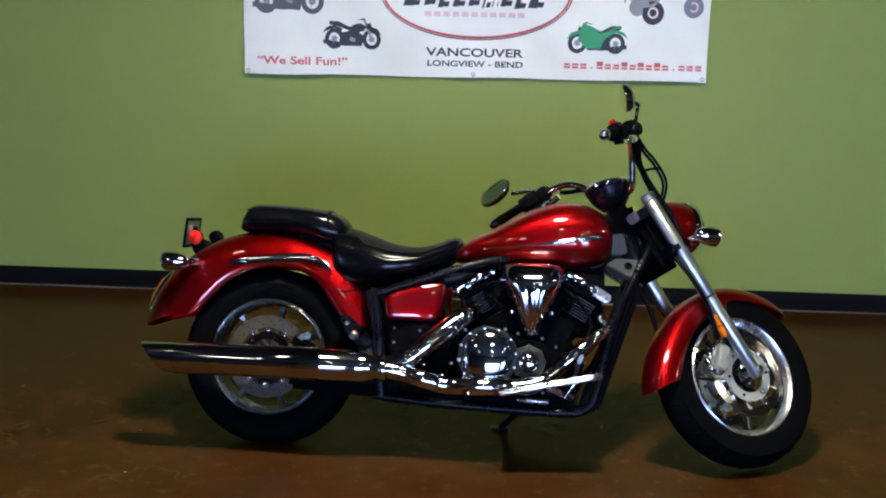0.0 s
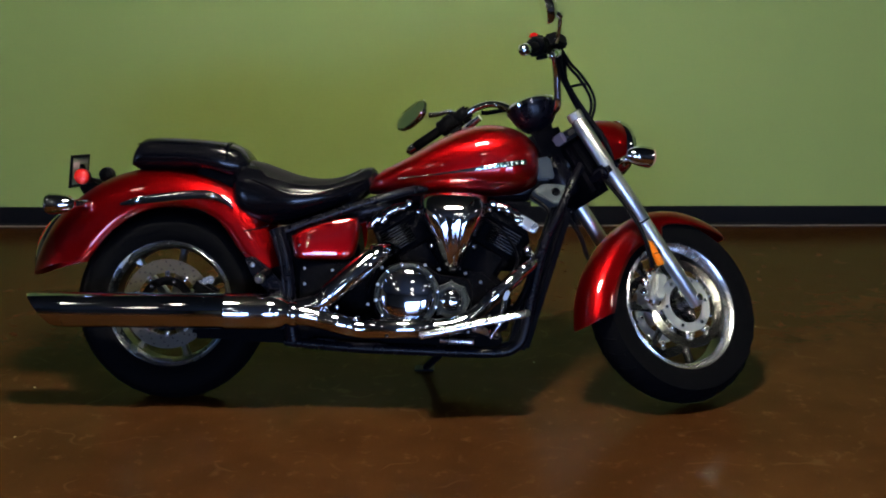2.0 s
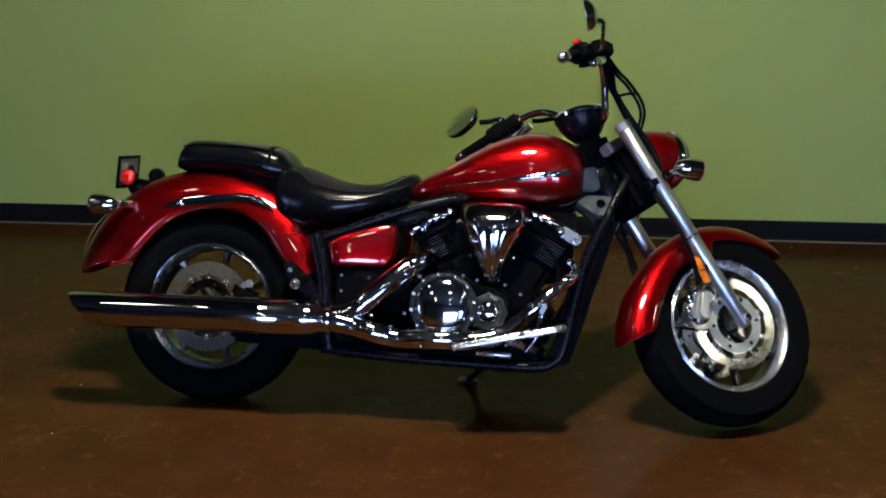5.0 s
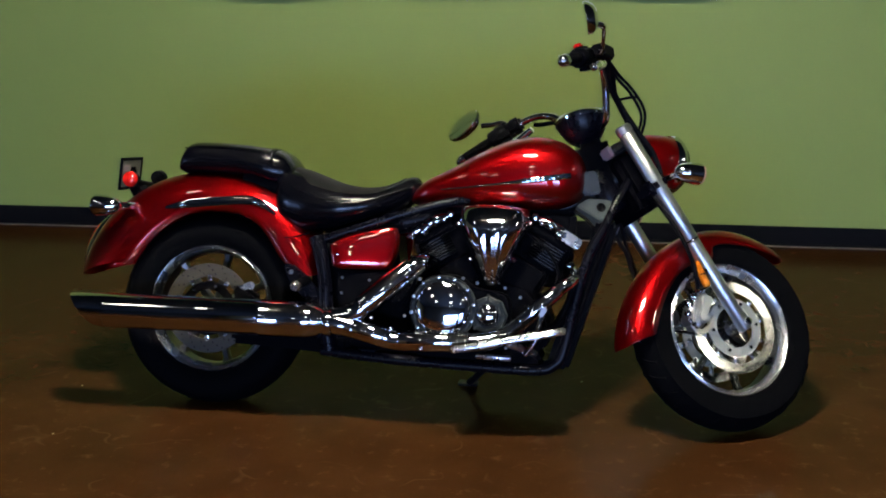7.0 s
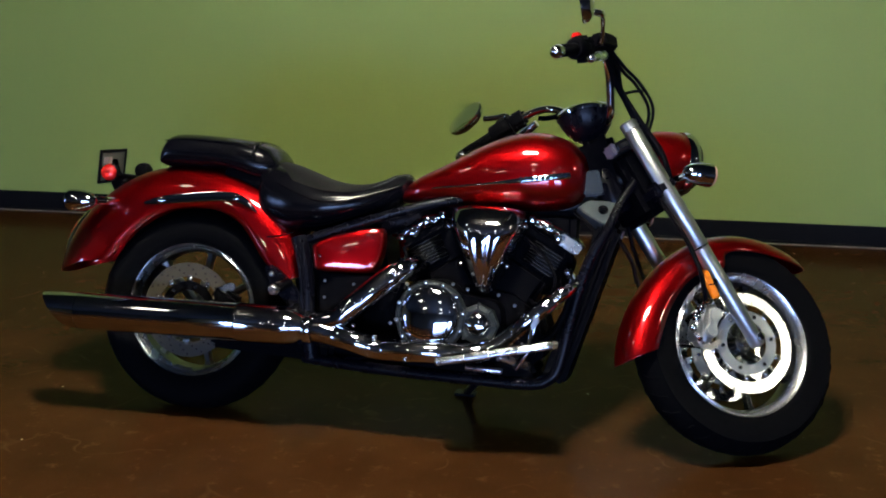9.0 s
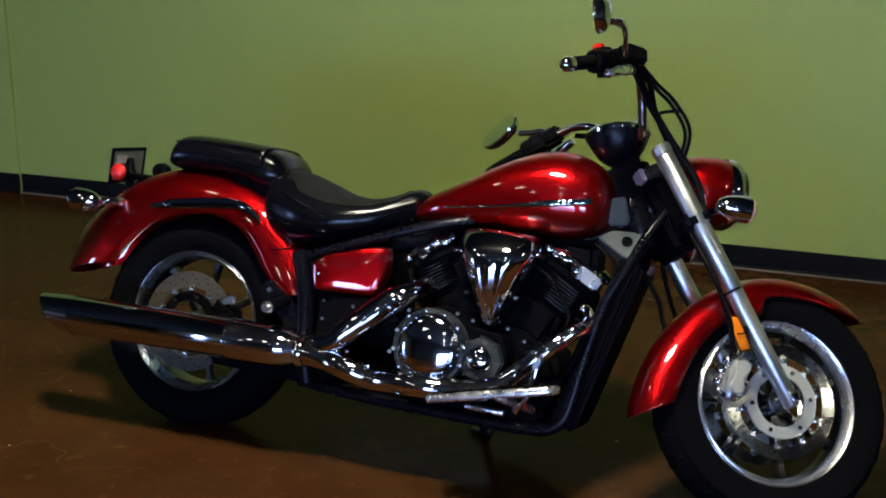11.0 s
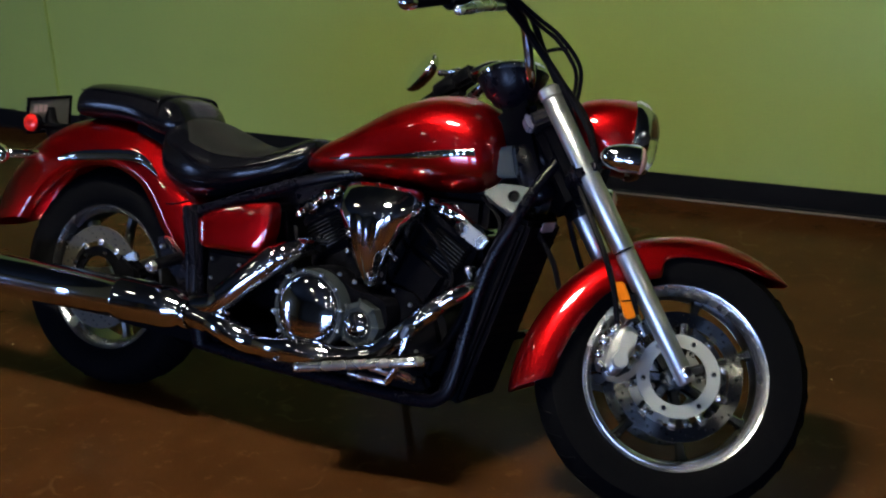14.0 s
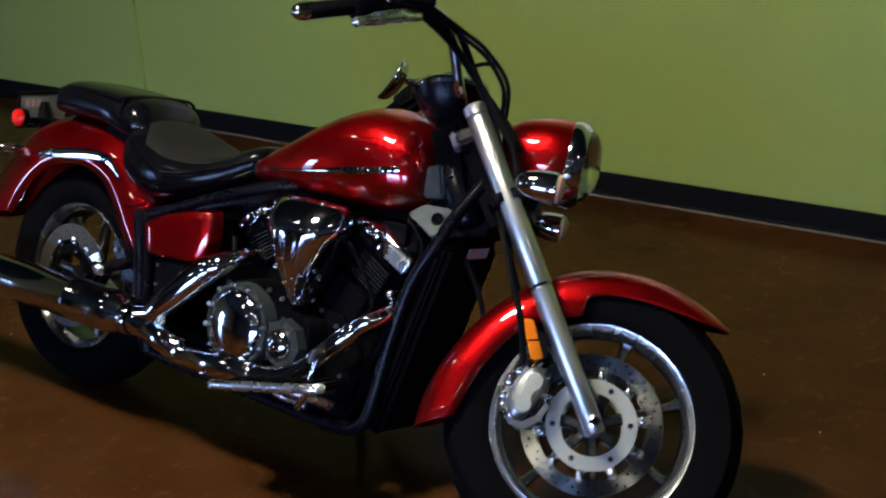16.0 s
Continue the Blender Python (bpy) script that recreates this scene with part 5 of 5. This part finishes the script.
part("brake_line", sweep([(1.160, -0.260, 1.060), (1.214, -0.190, 1.040), (1.280, -0.145, 0.985), (1.345, -0.130, 0.915), (1.394, -0.128, 0.855), (1.422, -0.124, 0.785), (1.436, -0.110, 0.715)], 0.009, 8, 7), CABLE, bike, "black brake line", STEER)
part("cable_tie", sweep([(1.262, -0.140, 1.008), (1.290, -0.160, 1.014), (1.318, -0.172, 1.016)], 0.005, 8), CABLE, bike, "", STEER)
part("vent_hose", sweep([(0.700, -0.135, 0.560), (0.720, -0.150, 0.500), (0.700, -0.155, 0.430), (0.672, -0.150, 0.370)], 0.006, 8), CABLE, bike)
part("coolant_hose", sweep([(1.120, -0.110, 0.300), (1.160, -0.125, 0.330), (1.195, -0.118, 0.400), (1.210, -0.095, 0.480)], 0.011, 10), CABLE, bike, "black coolant hose")
part("clutch_cable", sweep([(1.060, -0.120, 0.610), (1.120, -0.128, 0.560), (1.160, -0.125, 0.480), (1.120, -0.150, 0.400), (1.060, -0.160, 0.380)], 0.005, 8), CABLE, bike)
part("throttle_cable", sweep([(1.200, -0.080, 0.690), (1.260, -0.098, 0.640), (1.255, -0.105, 0.580)], 0.005, 8), CABLE, bike)
part("lower_hose", sweep([(1.30, -0.03, 0.66), (1.37, -0.02, 0.56), (1.39, -0.01, 0.50), (1.42, -0.02, 0.44)], 0.007, 8), CABLE, bike)

# ---- banner ----
BX0, BX1, BZ0, BZ1, BY = -1.122, 1.252, 1.177, 2.10, WY - 0.026
nx, nz = 150, 60


def sag(x, z):
    return 0.005 * math.sin(3.1 * x + 1.2) + 0.0075 * math.sin(7.0 * x + 9 * z) + 0.004 * math.sin(10 * z - 6 * x + 1) + 0.003 * math.sin(19 * x + 15 * z) * math.sin(2.3 * x)


def low_edge(x):
    return BZ0 + 0.010 * (x - BX0) / (BX1 - BX0) + 0.003 * math.sin(8 * x)


vs = []
for j in range(nz + 1):
    for i in range(nx + 1):
        x = BX0 + (BX1 - BX0) * i / nx
        zb = low_edge(x)
        z = zb + (BZ1 - zb) * j / nz
        vs.append((x, BY + sag(x, z), z))
fs = [(j * (nx + 1) + i, j * (nx + 1) + i + 1, (j + 1) * (nx + 1) + i + 1, (j + 1) * (nx + 1) + i) for j in range(nz) for i in range(nx)]
ban = thing("banner", (vs, fs), BANNER, "white vinyl shop banner with red and black print", "banner", smooth=80)


def printed(shape, mat, name, lift=0.0):
    """Print laid onto the banner: a flat shape in x and z that follows its folds."""
    v = [(x, BY + sag(x, z) - lift - 0.0022, z) for x, _, z in shape[0]]
    return part(name, (v, shape[1]), mat, ban, smooth=0)


def patch(x0, z0, x1, z1, n=8, shear=0.0):
    v = [(x0 + (x1 - x0) * i / n + (shear if j else 0), 0, z0 + (z1 - z0) * j) for j in (0, 1) for i in range(n + 1)]
    return v, [(i, i + 1, n + 2 + i, n + 1 + i) for i in range(n)]


def oval(x, z, a, b, k=0.0, n=48):
    """A printed oval, or a ring when k is its inner share."""
    out = [(x + a * math.cos(t), 0, z + b * math.sin(t)) for t in np.linspace(0, 2 * math.pi, n, endpoint=False)]
    inn = [(x + (a - k) * math.cos(t), 0, z + (b - k) * math.sin(t)) for t in np.linspace(0, 2 * math.pi, n, endpoint=False)] if k else None
    if not inn:
        return out, [tuple(range(n))]
    return out + inn, [(i, (i + 1) % n, n + (i + 1) % n, n + i) for i in range(n)]


def words(text, x0, x1, z, height, mat, name):
    """Lettering between x0 and x1 with its foot at z."""
    cu = bpy.data.curves.new(name, "FONT")
    cu.body, cu.size, cu.offset = text, 1.0, 0.020
    tmp = bpy.data.objects.new(name, cu)
    scene.collection.objects.link(tmp)
    bpy.context.view_layer.update()
    me = bpy.data.meshes.new_from_object(tmp.evaluated_get(bpy.context.evaluated_depsgraph_get()))
    bpy.data.objects.remove(tmp)
    v = np.array([q.co[:] for q in me.vertices])
    lo, hi = v.min(0), v.max(0)
    caps = 0.72
    spot = [(x0 + (q[0] - lo[0]) / (hi[0] - lo[0]) * (x1 - x0), 0, z + q[1] / caps * height) for q in v]
    faces = [tuple(p.vertices) for p in me.polygons]
    bpy.data.meshes.remove(me)
    root = list(range(len(spot)))

    def top(i):
        while root[i] != i:
            i = root[i]
        return i

    for f in faces:
        for i in f[1:]:
            root[top(i)] = top(f[0])
    groups = collections.defaultdict(list)
    for f in faces:
        groups[top(f[0])].append(f)
    spans = sorted((min(spot[i][0] for f in g for i in f), max(spot[i][0] for f in g for i in f), k) for k, g in groups.items())
    letters = []
    for a, b, k in spans:
        if letters and a < letters[-1][0] - 0.002:
            letters[-1] = (max(b, letters[-1][0]), letters[-1][1] + groups[k])
        else:
            letters.append((b, list(groups[k])))
    for _, fs in letters:
        used = sorted({i for f in fs for i in f})
        at = {i: n for n, i in enumerate(used)}
        printed(([spot[i] for i in used], [tuple(at[i] for i in f) for f in fs]), mat, name)


words("VANCOUVER", -0.180, 0.318, 1.290, 0.042, INK_BLACK, "letter")
words("LONGVIEW - BEND", -0.172, 0.319, 1.238, 0.030, INK_BLACK, "letter")
words("\u201cWe Sell Fun!\u201d", -1.053, -0.585, 1.230, 0.040, INK_RED, "letter")
for i in range(17):
    a = 0.529 + 0.0415 * i
    if i in (3, 13):
        printed(patch(a + 0.012, 1.243, a + 0.020, 1.250, 1), INK_RED, "address_bar")
        continue
    tall = 1.268 if i not in (4, 7, 9, 11) else 1.280
    printed(patch(a, 1.243, a + 0.031, 1.253, 2), INK_RED, "address_bar")
    printed(patch(a, 1.258, a + 0.031, tall, 2), INK_RED, "address_bar")
printed(oval(0.072, 1.612, 0.490, 0.240, 0.005, 64), INK_BLACK, "logo_ring", 0.0014)
printed(oval(0.072, 1.612, 0.482, 0.233, 0.013, 64), INK_RED, "logo_ring", 0.0014)
for i, (a, b) in enumerate(((-0.300, -0.220), (-0.195, -0.140), (-0.125, -0.070), (-0.050, 0.010), (0.030, 0.085), (0.100, 0.140), (0.155, 0.180), (0.195, 0.250), (0.265, 0.320), (0.335, 0.410))):
    z = 1.540 + 0.006 * math.sin(2.1 * i)
    printed(patch(a, z, b - 0.030, z + 0.105, 4, 0.028), INK_BLACK, "logo_letter_bar")
    printed(patch(a + 0.020, z + 0.004, b, z + 0.030, 3, 0.008), INK_BLACK, "logo_letter_bar", 0.0003)
    printed(patch(a + 0.030, z + 0.080, b + 0.022, z + 0.100, 3, 0.006), INK_BLACK, "logo_letter_bar", 0.0003)
for i in range(11):
    a = -0.190 + 0.0475 * i
    printed(patch(a, 1.490, a + 0.034, 1.514, 2), INK_PINK, "logo_word_bar")


def shape2(x, z, s, pts, flip):
    return [(x + flip * u * s, 0, z + v * s) for u, v in pts], [tuple(range(len(pts)))]


def little_bike(x, z, s, body, dark, name, flip=1):
    """A small printed motorcycle: wheels, engine, exhaust, body, fork, bars and seat."""
    for dx in (-0.36, 0.38):
        w = x + flip * dx * s
        printed(oval(w, z, 0.185 * s, 0.200 * s, 0.080 * s, 28), dark, name + "_tyre", 0.0014)
        printed(oval(w, z, 0.055 * s, 0.055 * s, 0, 16), INK_GREY, name + "_hub", 0.0016)
        for a in range(6):
            c, t = math.cos(a * math.pi / 3 + 0.3), math.sin(a * math.pi / 3 + 0.3)
            printed(([(w + 0.05 * s * c - 0.006 * s * t, 0, z + 0.05 * s * t + 0.006 * s * c), (w + 0.05 * s * c + 0.006 * s * t, 0, z + 0.05 * s * t - 0.006 * s * c), (w + 0.14 * s * c, 0, z + 0.14 * s * t)], [(0, 1, 2)]), INK_GREY, name + "_spoke", 0.0015)
    for pts, ink, what, up in (
            (((-0.22, -0.12), (0.18, -0.14), (0.24, 0.06), (0.04, 0.18), (-0.22, 0.12)), dark, "engine", 0.0017),
            (((-0.06, -0.03), (0.05, -0.06), (0.08, 0.03), (-0.03, 0.06)), INK_GREY, "crankcase", 0.0019),
            (((-0.58, -0.10), (-0.10, -0.14), (0.14, -0.12), (0.14, -0.07), (-0.10, -0.08), (-0.58, -0.02)), dark, "exhaust", 0.0020),
            (((-0.60, 0.10), (-0.52, 0.22), (-0.36, 0.27), (-0.20, 0.20), (-0.22, 0.14), (-0.36, 0.21), (-0.50, 0.16)), body, "rear_fender", 0.0021),
            (((-0.10, 0.14), (0.00, 0.27), (0.16, 0.31), (0.26, 0.26), (0.24, 0.16), (0.08, 0.12)), body, "tank", 0.0022),
            (((0.20, 0.40), (0.25, 0.40), (0.41, 0.00), (0.36, 0.00)), INK_GREY, "fork", 0.0023),
            (((0.22, 0.22), (0.32, 0.26), (0.50, 0.20), (0.58, 0.08), (0.50, 0.12), (0.36, 0.18)), body, "front_fender", 0.0024),
            (((0.27, 0.30), (0.36, 0.32), (0.38, 0.24), (0.30, 0.22)), dark, "headlamp", 0.0025),
            (((0.08, 0.36), (0.22, 0.41), (0.28, 0.38), (0.22, 0.38)), dark, "bars", 0.0026),
            (((-0.46, 0.27), (-0.30, 0.25), (-0.10, 0.17), (0.00, 0.22), (-0.10, 0.25), (-0.28, 0.34), (-0.46, 0.34)), dark, "seat", 0.0027)):
        printed(shape2(x, z, s, pts, flip), ink, name + "_" + what, up)


little_bike(-0.560, 1.365, 0.260, INK_BLACK, INK_BLACK, "printed_cruiser")
little_bike(0.690, 1.372, 0.260, INK_GREEN, INK_BLACK, "printed_sport_bike", -1)
printed(shape2(0.690, 1.372, 0.260, ((-0.06, -0.10), (0.22, -0.10), (0.34, 0.04), (0.36, 0.20), (0.28, 0.38), (0.10, 0.32), (-0.12, 0.20), (-0.40, 0.34), (-0.46, 0.28), (-0.16, 0.10)), -1), INK_GREEN, "printed_sport_fairing", 0.0030)
little_bike(-0.890, 1.550, 0.320, INK_RED, INK_SLATE, "printed_dirt_bike")
for x, z, r, ink in ((0.966, 1.530, 0.060, INK_BLACK), (1.168, 1.562, 0.054, INK_BLUE), (0.886, 1.556, 0.044, INK_GREY)):
    printed(oval(x, z, r * 0.92, r, 0, 28), ink, "printed_quad_tyre", 0.0014)
    printed(oval(x, z, r * 0.45, r * 0.48, r * 0.16, 20), INK_PINK if ink != INK_GREY else INK_GREY, "printed_quad_rim", 0.0016)
printed(shape2(1.02, 1.590, 1.0, ((-0.20, -0.02), (-0.16, 0.06), (-0.02, 0.05), (0.08, 0.02), (0.20, 0.03), (0.22, 0.09), (0.10, 0.16), (-0.10, 0.14), (-0.20, 0.06)), 1), INK_BLUE, "printed_quad_body", 0.0018)
printed(shape2(1.02, 1.590, 1.0, ((-0.17, 0.00), (-0.10, 0.05), (0.00, 0.03), (-0.05, -0.03), (-0.13, -0.04)), 1), INK_GREY, "printed_quad_fender", 0.0020)
for x in (BX0 + 0.02, (BX0 + BX1) / 2, BX1 - 0.02):
    z = low_edge(x) + 0.016
    part("grommet", moved(lathe([(0.006, 0.0), (0.011, -0.002), (0.011, -0.004), (0.006, -0.004)], (0, 0, 0), 20, closed=True), Matrix.Translation((x, BY + sag(x, z) - 0.001, z))), BRASS, ban, "metal grommet")
    if abs(x - 0.065) < 0.1:
        part("cord", sweep([(x, BY - 0.004, z), (x + 0.003, BY - 0.004, z - 0.018), (x - 0.002, BY - 0.003, z - 0.030)], 0.0025, 6), INK_GREY, ban)
